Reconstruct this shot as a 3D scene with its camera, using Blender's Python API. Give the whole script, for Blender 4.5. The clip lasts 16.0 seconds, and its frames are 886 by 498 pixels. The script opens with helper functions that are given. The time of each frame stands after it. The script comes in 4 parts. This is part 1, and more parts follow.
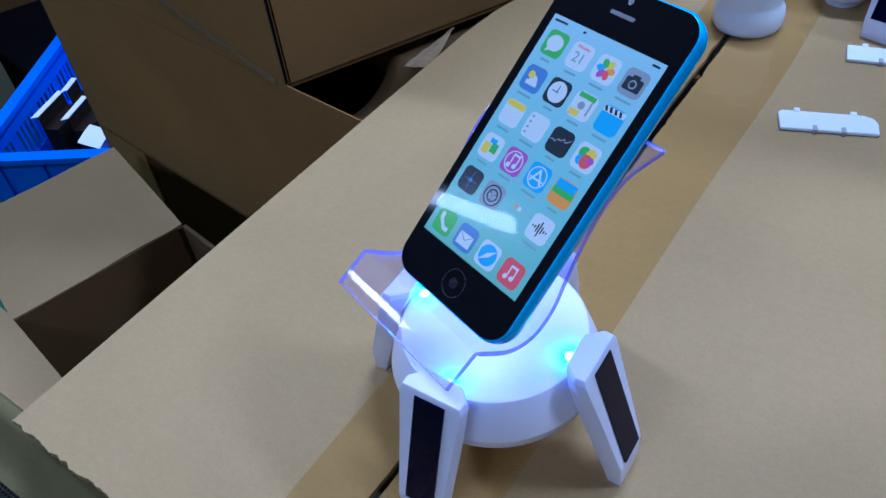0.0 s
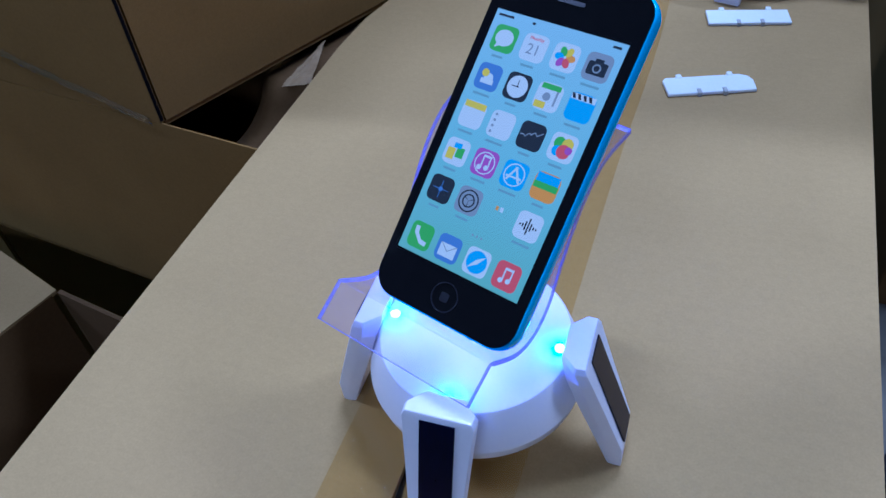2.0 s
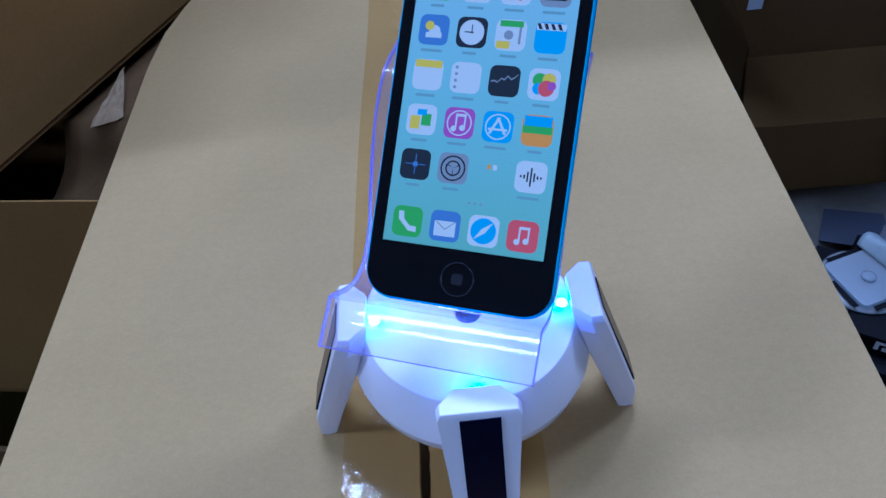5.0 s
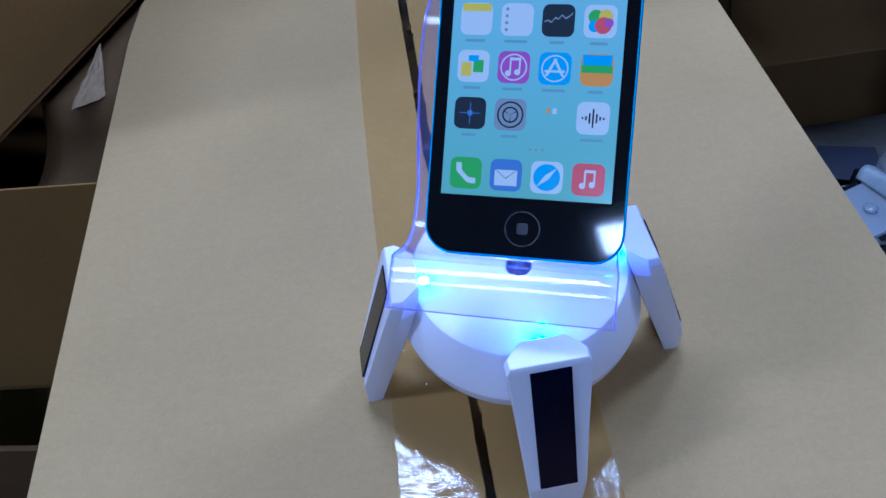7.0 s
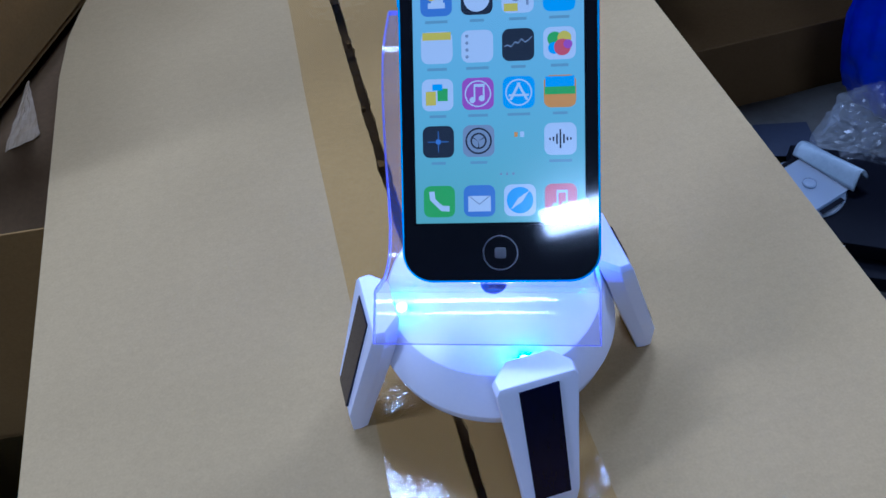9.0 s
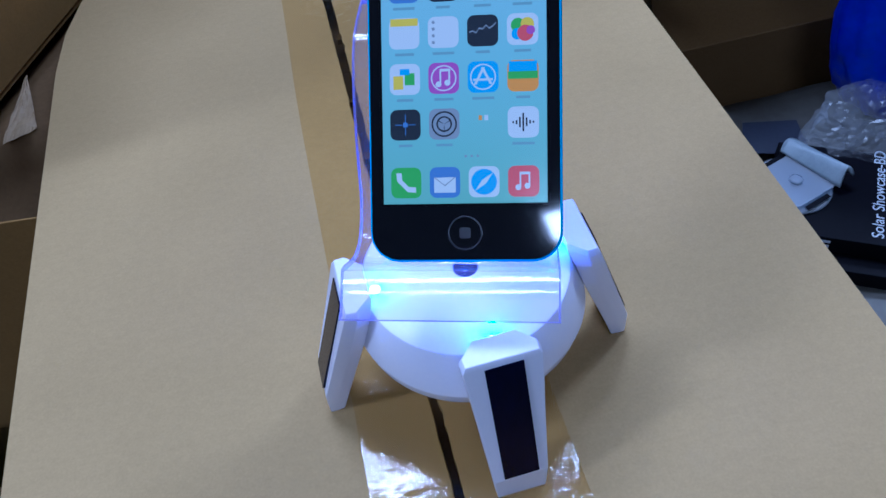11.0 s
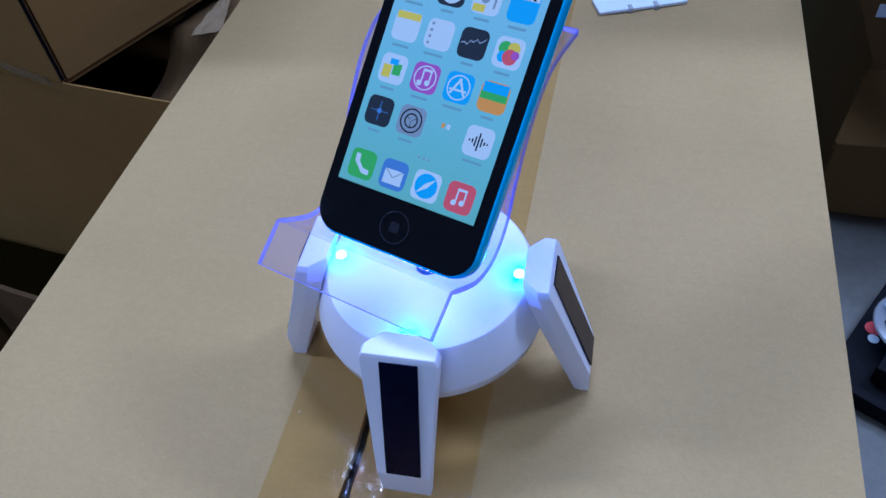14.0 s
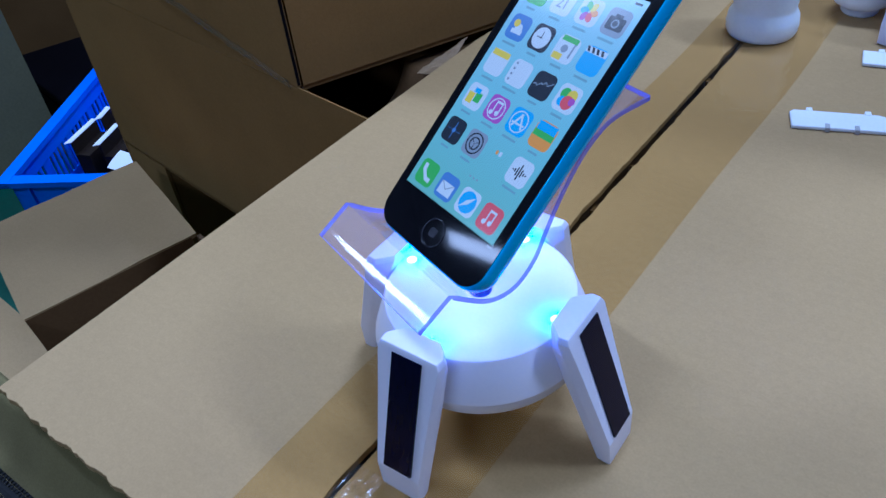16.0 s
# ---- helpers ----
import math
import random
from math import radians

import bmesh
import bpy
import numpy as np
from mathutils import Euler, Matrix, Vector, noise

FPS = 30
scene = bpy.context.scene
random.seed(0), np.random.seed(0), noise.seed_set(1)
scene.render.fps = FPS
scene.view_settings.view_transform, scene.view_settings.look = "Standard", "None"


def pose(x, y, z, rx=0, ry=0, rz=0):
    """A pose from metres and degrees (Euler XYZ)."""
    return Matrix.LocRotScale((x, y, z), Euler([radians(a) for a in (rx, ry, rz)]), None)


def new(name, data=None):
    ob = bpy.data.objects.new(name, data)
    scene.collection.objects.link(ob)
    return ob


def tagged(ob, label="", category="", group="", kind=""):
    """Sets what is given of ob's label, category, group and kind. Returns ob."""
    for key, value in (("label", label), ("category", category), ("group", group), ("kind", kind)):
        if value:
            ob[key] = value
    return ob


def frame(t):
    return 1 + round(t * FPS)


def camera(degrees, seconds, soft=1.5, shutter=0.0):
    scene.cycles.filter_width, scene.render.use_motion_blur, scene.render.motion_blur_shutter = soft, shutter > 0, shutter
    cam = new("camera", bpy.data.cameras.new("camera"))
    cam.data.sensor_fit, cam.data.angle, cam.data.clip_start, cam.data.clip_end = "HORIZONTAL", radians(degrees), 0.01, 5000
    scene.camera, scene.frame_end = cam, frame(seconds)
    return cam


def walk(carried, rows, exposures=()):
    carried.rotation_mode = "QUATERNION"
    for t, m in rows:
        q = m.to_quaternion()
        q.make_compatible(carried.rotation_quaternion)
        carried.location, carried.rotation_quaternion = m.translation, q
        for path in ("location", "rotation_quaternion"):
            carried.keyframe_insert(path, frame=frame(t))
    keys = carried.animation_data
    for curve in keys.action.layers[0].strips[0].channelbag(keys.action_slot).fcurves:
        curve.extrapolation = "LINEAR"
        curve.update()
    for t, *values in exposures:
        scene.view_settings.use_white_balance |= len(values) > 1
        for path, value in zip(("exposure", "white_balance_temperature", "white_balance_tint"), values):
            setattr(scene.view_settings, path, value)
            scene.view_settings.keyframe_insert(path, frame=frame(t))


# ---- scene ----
PATH = [
    (0.0, 0.1134, -0.1692, 0.3026, 45.33, 4.72, 33.95),
    (0.5, 0.1061, -0.1784, 0.3001, 45.30, 5.69, 30.50),
    (1.0, 0.1019, -0.1804, 0.3017, 45.90, 5.80, 28.60),
    (1.5, 0.0955, -0.1865, 0.3006, 45.57, 4.52, 26.31),
    (2.0, 0.0696, -0.1812, 0.3004, 44.66, 4.29, 19.40),
    (2.5, 0.0457, -0.1757, 0.2949, 44.27, 4.18, 14.32),
    (3.0, 0.0350, -0.1737, 0.2950, 43.40, 4.48, 9.75),
    (3.5, 0.0273, -0.1716, 0.2910, 43.07, 4.99, 5.96),
    (6.0, -0.0170, -0.1806, 0.2773, 43.05, 4.43, -6.62),
    (6.5, -0.0242, -0.1821, 0.2787, 42.40, 4.93, -7.81),
    (7.0, -0.0317, -0.1720, 0.2731, 40.46, 4.70, -7.57),
    (7.5, -0.0341, -0.1635, 0.2821, 40.48, 5.49, -10.06),
    (8.0, -0.0407, -0.1604, 0.2806, 39.28, 5.11, -13.69),
    (10.5, -0.0381, -0.1706, 0.2845, 39.32, 4.73, -14.54),
    (11.0, -0.0304, -0.1751, 0.2811, 39.73, 5.10, -13.67),
    (11.5, -0.0256, -0.1805, 0.2847, 39.72, 5.31, -12.66),
    (12.0, -0.0178, -0.1820, 0.2859, 39.82, 5.54, -11.48),
    (12.5, -0.0115, -0.1840, 0.2854, 39.81, 5.12, -10.01),
    (13.0, 0.0022, -0.1865, 0.2862, 39.91, 5.45, -4.70),
    (13.5, 0.0286, -0.1825, 0.2865, 39.73, 4.80, 4.15),
    (14.0, 0.0608, -0.1771, 0.2798, 41.02, 4.16, 12.35),
    (14.5, 0.0875, -0.1760, 0.2732, 44.45, 4.00, 22.59),
    (15.0, 0.1112, -0.1866, 0.2678, 47.00, 4.72, 32.42),
    (15.5, 0.1254, -0.1850, 0.2692, 48.83, 4.90, 35.93),
    (16.0, 0.1366, -0.1763, 0.2706, 49.31, 5.23, 36.51),
]
cam = camera(58.6, 16.0)
walk(cam, [(t, pose(x, y, z, a, b, c)) for t, x, y, z, a, b, c in PATH], [(0.0, -0.27, 4270, 18), (2.0, -0.30, 4200, 18), (3.5, -0.35, 4150, 18), (8.0, -0.38, 4130, 18), (12.5, -0.29, 4230, 18), (16.0, -0.27, 4260, 18)])

# ---- light ----
world = bpy.data.worlds.new("World")
scene.world = world
world.use_nodes = True
world.node_tree.nodes["Background"].inputs[0].default_value = (0.9, 0.85, 0.9, 1)
world.node_tree.nodes["Background"].inputs[1].default_value = 0.007


def tube_lamp(name, x, y, z, length, width, power, colour):
    lamp = bpy.data.lights.new(name, "AREA")
    lamp.shape, lamp.size, lamp.size_y, lamp.energy, lamp.color = "RECTANGLE", length, width, power, colour
    ob = new(name, lamp)
    ob.matrix_world = pose(x, y, z)
    return ob


def point_lamp(name, place, power, colour, radius=0.0015):
    lamp = bpy.data.lights.new(name, "POINT")
    lamp.energy, lamp.color, lamp.shadow_soft_size = power, colour, radius
    ob = new(name, lamp)
    ob.location = place
    return ob


CEIL = 2.45
# a tube over the far side of the table, one behind the camera and one far off
# second and third are unseen fills added to brighten left flap and far end
TUBES = ((-0.06, 1.04, 1.0, 0.24, 48), (-2.30, -0.10, 1.0, 0.24, 50), (1.75, 1.22, 1.0, 0.24, 52), (-0.10, -2.08, 1.1, 0.16, 28), (-3.60, -1.80, 1.0, 0.12, 5))
for x, y, length, width, power in TUBES:
    tube_lamp("tube_and_fill_light", x, y, CEIL - 0.06, length, width, power, (0.97, 0.98, 0.985))

# ---- materials ----
def nodes_of(name):
    m = bpy.data.materials.new(name)
    m.use_nodes = True
    return m, m.node_tree.nodes, m.node_tree.links, m.node_tree.nodes["Principled BSDF"]


def surface(name, dark, light, rough=0.6, grain=400.0, blotch=18.0, bump=0.15, bump_size=0.0004, metal=0.0, spec=0.5, stretch=(1, 1, 1), coat=0.0, sheen=0.0):
    """Two colours mixed by a fine grain and by large blotches, with fine relief."""
    m, n, l, b = nodes_of(name)
    co = n.new("ShaderNodeTexCoord")
    mp = n.new("ShaderNodeMapping")
    mp.inputs["Scale"].default_value = stretch
    l.new(co.outputs["Object"], mp.inputs["Vector"])
    fine, wide = n.new("ShaderNodeTexNoise"), n.new("ShaderNodeTexNoise")
    fine.inputs["Scale"].default_value, fine.inputs["Detail"].default_value = grain, 6
    wide.inputs["Scale"].default_value, wide.inputs["Detail"].default_value = blotch, 4
    l.new(mp.outputs[0], fine.inputs["Vector"])
    l.new(co.outputs["Object"], wide.inputs["Vector"])
    add = n.new("ShaderNodeMath")
    add.operation = "MULTIPLY_ADD"
    add.inputs[1].default_value = 0.5
    l.new(fine.outputs[0], add.inputs[0])
    half = n.new("ShaderNodeMath")
    half.operation = "MULTIPLY"
    half.inputs[1].default_value = 0.5
    l.new(wide.outputs[0], half.inputs[0])
    l.new(half.outputs[0], add.inputs[2])
    ramp = n.new("ShaderNodeValToRGB")
    ramp.color_ramp.elements[0].position, ramp.color_ramp.elements[1].position = 0.3, 0.7
    ramp.color_ramp.elements[0].color, ramp.color_ramp.elements[1].color = (*dark, 1), (*light, 1)
    l.new(add.outputs[0], ramp.inputs[0])
    l.new(ramp.outputs[0], b.inputs["Base Color"])
    b.inputs["Roughness"].default_value, b.inputs["Metallic"].default_value = rough, metal
    b.inputs["Specular IOR Level"].default_value = spec
    b.inputs["Coat Weight"].default_value = coat
    b.inputs["Sheen Weight"].default_value = sheen
    if bump:
        bu = n.new("ShaderNodeBump")
        bu.inputs["Strength"].default_value, bu.inputs["Distance"].default_value = bump, bump_size
        l.new(add.outputs[0], bu.inputs["Height"])
        l.new(bu.outputs[0], b.inputs["Normal"])
    return m


def cardboard(name, dark, light, along="x", spec=0.25):
    """Brown corrugated board: fibres, faint flute lines, stains."""
    m, n, l, b = nodes_of(name)
    co = n.new("ShaderNodeTexCoord")
    fibre, stain, flute, fleck = (n.new("ShaderNodeTexNoise"), n.new("ShaderNodeTexNoise"), n.new("ShaderNodeTexWave"), n.new("ShaderNodeTexNoise"))
    mp = n.new("ShaderNodeMapping")
    mp.inputs["Scale"].default_value = (330, 420, 420) if along == "x" else (420, 330, 420)
    l.new(co.outputs["Object"], mp.inputs["Vector"])
    l.new(mp.outputs[0], fibre.inputs["Vector"])
    fibre.inputs["Scale"].default_value, fibre.inputs["Detail"].default_value = 1.0, 5
    stain.inputs["Scale"].default_value, stain.inputs["Detail"].default_value = 9.0, 5
    fleck.inputs["Scale"].default_value, fleck.inputs["Detail"].default_value = 900.0, 2
    flute.wave_type, flute.bands_direction = "BANDS", "Y" if along == "x" else "X"
    flute.inputs["Scale"].default_value, flute.inputs["Distortion"].default_value = 40.0, 0.6
    for t in (stain, flute, fleck):
        l.new(co.outputs["Object"], t.inputs["Vector"])
    sums = []
    for node, weight in ((fibre, 0.24), (stain, 0.50), (fleck, 0.30), (flute, 0.010)):
        k = n.new("ShaderNodeMath")
        k.operation, k.inputs[1].default_value = "MULTIPLY", weight
        l.new(node.outputs[1 if node is flute else 0], k.inputs[0])
        sums.append(k)
    total = sums[0]
    for k in sums[1:]:
        a = n.new("ShaderNodeMath")
        l.new(total.outputs[0], a.inputs[0])
        l.new(k.outputs[0], a.inputs[1])
        total = a
    ramp = n.new("ShaderNodeValToRGB")
    ramp.color_ramp.elements[0].position, ramp.color_ramp.elements[1].position = 0.32, 0.76
    ramp.color_ramp.elements[0].color, ramp.color_ramp.elements[1].color = (*dark, 1), (*light, 1)
    l.new(total.outputs[0], ramp.inputs[0])
    l.new(ramp.outputs[0], b.inputs["Base Color"])
    b.inputs["Roughness"].default_value, b.inputs["Specular IOR Level"].default_value = 0.62, spec
    bu = n.new("ShaderNodeBump")
    bu.inputs["Strength"].default_value, bu.inputs["Distance"].default_value = 0.04, 0.0005
    l.new(total.outputs[0], bu.inputs["Height"])
    l.new(bu.outputs[0], b.inputs["Normal"])
    return m


def clear(name, tint, rough=0.04, gloss=0.5, milk=0.0, bump=0.0, bump_scale=120.0, haze=(0.85, 0.86, 0.9)):
    """A thin clear film or sheet: tinted see-through, Fresnel gloss, a little milkiness."""
    m, n, l, b = nodes_of(name)
    n.remove(b)
    out = n["Material Output"]
    see, shine, mix, fr = n.new("ShaderNodeBsdfTransparent"), n.new("ShaderNodeBsdfGlossy"), n.new("ShaderNodeMixShader"), n.new("ShaderNodeLayerWeight")
    see.inputs[0].default_value = (*tint, 1)
    shine.inputs["Roughness"].default_value = rough
    fr.inputs["Blend"].default_value = 0.5
    steep = n.new("ShaderNodeMath")
    steep.operation, steep.inputs[1].default_value = "POWER", 5
    l.new(fr.outputs["Facing"], steep.inputs[0])
    k = n.new("ShaderNodeMath")
    k.operation, k.inputs[1].default_value, k.inputs[2].default_value = "MULTIPLY_ADD", gloss * 1.92, gloss * 0.08
    k.use_clamp = True
    l.new(steep.outputs[0], k.inputs[0])
    first = see
    if milk:
        d, mm = n.new("ShaderNodeBsdfDiffuse"), n.new("ShaderNodeMixShader")
        d.inputs[0].default_value = (*haze, 1)
        mm.inputs[0].default_value = milk
        l.new(see.outputs[0], mm.inputs[1])
        l.new(d.outputs[0], mm.inputs[2])
        first = mm
    l.new(k.outputs[0], mix.inputs[0])
    l.new(first.outputs[0], mix.inputs[1])
    l.new(shine.outputs[0], mix.inputs[2])
    l.new(mix.outputs[0], out.inputs["Surface"])
    if bump:
        co, no, bu = n.new("ShaderNodeTexCoord"), n.new("ShaderNodeTexNoise"), n.new("ShaderNodeBump")
        no.inputs["Scale"].default_value, no.inputs["Detail"].default_value = bump_scale, 3
        bu.inputs["Strength"].default_value, bu.inputs["Distance"].default_value = bump, 0.001
        l.new(co.outputs["Object"], no.inputs["Vector"])
        l.new(no.outputs[0], bu.inputs["Height"])
        l.new(bu.outputs[0], shine.inputs["Normal"])
        l.new(bu.outputs[0], fr.inputs["Normal"])
    return m


def glow(name, colour, strength, base=(0.5, 0.5, 0.5)):
    m, n, l, b = nodes_of(name)
    b.inputs["Base Color"].default_value = (*base, 1)
    b.inputs["Emission Color"].default_value = (*colour, 1)
    b.inputs["Emission Strength"].default_value = strength
    b.inputs["Roughness"].default_value = 0.15
    return m


BOARD = cardboard("cardboard", (0.314, 0.213, 0.085), (0.449, 0.310, 0.131))
BOARD_Y = cardboard("cardboard_side", (0.30, 0.21, 0.12), (0.43, 0.31, 0.19), "y")
# cardboard darkened so that its colour carries the shade on outlying boxes and shreds
BOARD_SHADED = cardboard("cardboard_shaded", (0.092, 0.052, 0.017), (0.142, 0.084, 0.029), spec=0.06)
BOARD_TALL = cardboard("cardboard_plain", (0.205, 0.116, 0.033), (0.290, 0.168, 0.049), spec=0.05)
# board colour darkened for the shade inside boxes, in gaps and under things
BOARD_DEEP_SHADE = surface("cardboard_deep_shade", (0.105, 0.055, 0.013), (0.150, 0.082, 0.023), 0.8, 300, 12)
TAPE = clear("brown_packing_tape", (0.90, 0.80, 0.56), 0.08, 0.5, 0.0, 0.40, 190)
TAPE_CLEAR = clear("clear_packing_tape", (0.95, 0.93, 0.88), 0.10, 0.5, 0.03, 0.9, 90, haze=(0.8, 0.74, 0.58))
WHITE = surface("white_plastic", (0.80, 0.795, 0.93), (0.84, 0.835, 0.95), 0.36, 700, 20, 0.03, 0.0002, coat=0.06)
WHITE_MATT = surface("white_matt_plastic", (0.78, 0.83, 0.87), (0.84, 0.88, 0.91), 0.5, 500, 30, 0.05, 0.0002)
GREY_PLASTIC = surface("grey_plastic", (0.35, 0.36, 0.38), (0.45, 0.46, 0.48), 0.5, 500, 30, 0.05, 0.0002)
CLIP_ARM = surface("milky_plastic", (0.26, 0.31, 0.35), (0.36, 0.41, 0.45), 0.4, 300, 30, 0.05, 0.0002)
FROSTED = surface("frosted_plastic", (0.73, 0.80, 0.85), (0.81, 0.87, 0.91), 0.45, 500, 40, 0.04, 0.0002)
PANEL = surface("solar_cell", (0.001, 0.001, 0.012), (0.002, 0.002, 0.022), 0.22, 500, 60, 0.0, stretch=(1, 1, 0.05), spec=0.12)
CELL_LINE = surface("solar_cell_line", (0.03, 0.03, 0.045), (0.05, 0.05, 0.07), 0.3, 500, 60, 0.0)
# lining colour holds the shade of the recess and the blue led glow
HOLE = surface("hole_shade_blue", (0.012, 0.016, 0.22), (0.018, 0.024, 0.30), 0.5, 300, 30, 0.0)
BLUE = surface("glossy_blue_plastic", (0.006, 0.47, 0.92), (0.010, 0.53, 0.98), 0.25, 600, 25, 0.02, 0.0001, coat=0.15)
BLUE_BUTTON = surface("blue_button", (0.003, 0.40, 0.90), (0.005, 0.45, 0.96), 0.45, 600, 25, 0.02, 0.0001, spec=0.15)
BLACK_GLASS = surface("black_glass", (0.004, 0.004, 0.006), (0.007, 0.007, 0.009), 0.05, 300, 30, 0.0)
BLACK = surface("black_printed_card", (0.002, 0.002, 0.004), (0.004, 0.004, 0.007), 0.55, 500, 20, 0.05, 0.0002, spec=0.08)
PRINT = surface("pale_print", (0.55, 0.58, 0.62), (0.66, 0.68, 0.7), 0.5, 500, 60, 0.0)
RED = surface("red_print", (0.5, 0.04, 0.04), (0.6, 0.06, 0.06), 0.4, 500, 60, 0.0)
CRATE_BLUE = surface("blue_crate_plastic", (0.03, 0.15, 0.93), (0.05, 0.21, 1.0), 0.4, 300, 14, 0.08, 0.0004)
CARD_BLUE = surface("dim_blue_card", (0.010, 0.014, 0.032), (0.017, 0.022, 0.046), 0.6, 300, 20)
DARK_CARD = surface("dark_brown_card", (0.014, 0.009, 0.006), (0.026, 0.018, 0.012), 0.8, 300, 30, spec=0.1)
BAG_BLUE = surface("blue_bag", (0.006, 0.014, 0.34), (0.012, 0.030, 0.56), 0.3, 200, 20, 0.2, 0.002)
FABRIC = surface("grey_fabric", (0.118, 0.096, 0.029), (0.180, 0.150, 0.049), 0.9, 900, 25, 0.5, 0.0006)
ZIP = surface("black_zip", (0.006, 0.006, 0.006), (0.016, 0.016, 0.016), 0.7, 500, 30, 0.1, 0.0002, spec=0.12)
SHEET = surface("grey_sheet", (0.066, 0.060, 0.048), (0.112, 0.104, 0.088), 0.5, 160, 14, 0.3, 0.001)
OLIVE = surface("olive_paint", (0.090, 0.088, 0.043), (0.135, 0.130, 0.068), 0.6, 200, 8)
FLOOR_GREEN = surface("green_floor_paint", (0.008, 0.06, 0.035), (0.02, 0.10, 0.06), 0.4, 120, 5, 0.1, 0.001)
WALL_PAINT = surface("wall_paint", (0.10, 0.10, 0.095), (0.15, 0.15, 0.14), 0.8, 200, 4)
CEILING_PAINT = surface("ceiling_paint", (0.28, 0.28, 0.27), (0.34, 0.34, 0.33), 0.8, 200, 4)
# violet led glow is put into the tint and haze colours, nothing emits
ACRYLIC = clear("clear_acrylic", (0.95, 0.93, 1.0), 0.04, 0.38, 0.06, haze=(0.62, 0.60, 1.0))
ACRYLIC_EDGE = clear("acrylic_edge", (0.74, 0.72, 1.0), 0.12, 0.6, 0.34, haze=(0.50, 0.46, 1.0))
CRYSTAL = clear("clear_crystal", (0.72, 0.90, 0.98), 0.05, 0.6, 0.06, 0.6, 260)
BUBBLE = clear("bubble_wrap", (0.88, 0.91, 0.94), 0.25, 0.32, 0.08, 0.5, 60)
CLIP = clear("clip_plastic", (0.66, 0.74, 0.82), 0.25, 0.4, 0.24)
LED_GLASS = glow("led_glass", (0.45, 0.85, 1.0), 14.0)
COVER = clear("cover_glass", (0.96, 0.97, 0.97), 0.02, 0.5)
SCREEN = glow("phone_screen", (0.28, 0.68, 0.72), 0.74, (0.02, 0.02, 0.02))


def wallpaper(m):
    """Blue-green picture on the display, greener towards its lower end."""
    n, l = m.node_tree.nodes, m.node_tree.links
    co, sep, ramp = n.new("ShaderNodeTexCoord"), n.new("ShaderNodeSeparateXYZ"), n.new("ShaderNodeValToRGB")
    k = n.new("ShaderNodeMapRange")
    k.inputs[1].default_value, k.inputs[2].default_value = -0.045, 0.045
    ramp.color_ramp.elements[0].color, ramp.color_ramp.elements[1].color = (0.27, 0.60, 0.46, 1), (0.44, 0.70, 0.78, 1)
    e = ramp.color_ramp.elements.new(0.45)
    e.color = (0.33, 0.67, 0.66, 1)
    l.new(co.outputs["Object"], sep.inputs[0])
    l.new(sep.outputs[1], k.inputs[0])
    l.new(k.outputs[0], ramp.inputs[0])
    l.new(ramp.outputs[0], n["Principled BSDF"].inputs["Emission Color"])


wallpaper(SCREEN)
RING = surface("dark_ring", (0.010, 0.010, 0.016), (0.016, 0.016, 0.024), 0.25, 500, 60, 0.0)
INK = [glow("screen_" + k, c, s, (0.02, 0.02, 0.02)) for k, c, s in (
    ("white", (0.85, 0.93, 0.95), 0.65), ("green", (0.12, 0.5, 0.08), 0.8), ("dark", (0.02, 0.03, 0.05), 0.5),
    ("red", (0.75, 0.10, 0.12), 0.8), ("purple", (0.45, 0.10, 0.45), 0.8), ("azure", (0.10, 0.45, 0.80), 0.8),
    ("yellow", (0.85, 0.65, 0.05), 0.8), ("grey", (0.35, 0.40, 0.45), 0.7), ("orange", (0.85, 0.35, 0.05), 0.8),
    ("navy", (0.12, 0.25, 0.55), 0.8), ("caption", (0.27, 0.47, 0.50), 0.7))]
I_WHITE, I_GREEN, I_DARK, I_RED, I_PURPLE, I_AZURE, I_YELLOW, I_GREY, I_ORANGE, I_NAVY, I_CAPTION = INK


# ---- mesh helpers ----
def link_mesh(name, bm, material, smooth=False):
    me = bpy.data.meshes.new(name)
    bmesh.ops.recalc_face_normals(bm, faces=bm.faces)
    bm.to_mesh(me)
    bm.free()
    me.materials.append(material)
    if smooth:
        for p in me.polygons:
            p.use_smooth = True
    return new(name, me)


def part(name, bm, material, parent, label="", smooth=False, m=None):
    ob = link_mesh(name, bm, material, smooth)
    ob.parent = parent
    if m is not None:
        ob.matrix_basis = m
    if label:
        ob["label"] = label
    return ob


def thing(name, m, label, category, group="", kind=""):
    ob = new(name)
    ob.empty_display_size = 0.02
    ob.matrix_basis = m
    return tagged(ob, label, category, group, kind)


def soften(ob, width, segments=2, angle=35):
    md = ob.modifiers.new("bevel", "BEVEL")
    md.width, md.segments, md.limit_method, md.angle_limit = width, segments, "ANGLE", radians(angle)
    for p in ob.data.polygons:
        p.use_smooth = True
    wn = ob.modifiers.new("weighted", "WEIGHTED_NORMAL")
    wn.keep_sharp = True
    return ob


def block(x0, x1, y0, y1, z0, z1, bm=None):
    bm = bm or bmesh.new()
    v = [bm.verts.new(p) for p in ((x0, y0, z0), (x1, y0, z0), (x1, y1, z0), (x0, y1, z0), (x0, y0, z1), (x1, y0, z1), (x1, y1, z1), (x0, y1, z1))]
    for f in ((0, 3, 2, 1), (4, 5, 6, 7), (0, 1, 5, 4), (1, 2, 6, 5), (2, 3, 7, 6), (3, 0, 4, 7)):
        bm.faces.new([v[i] for i in f])
    return bm


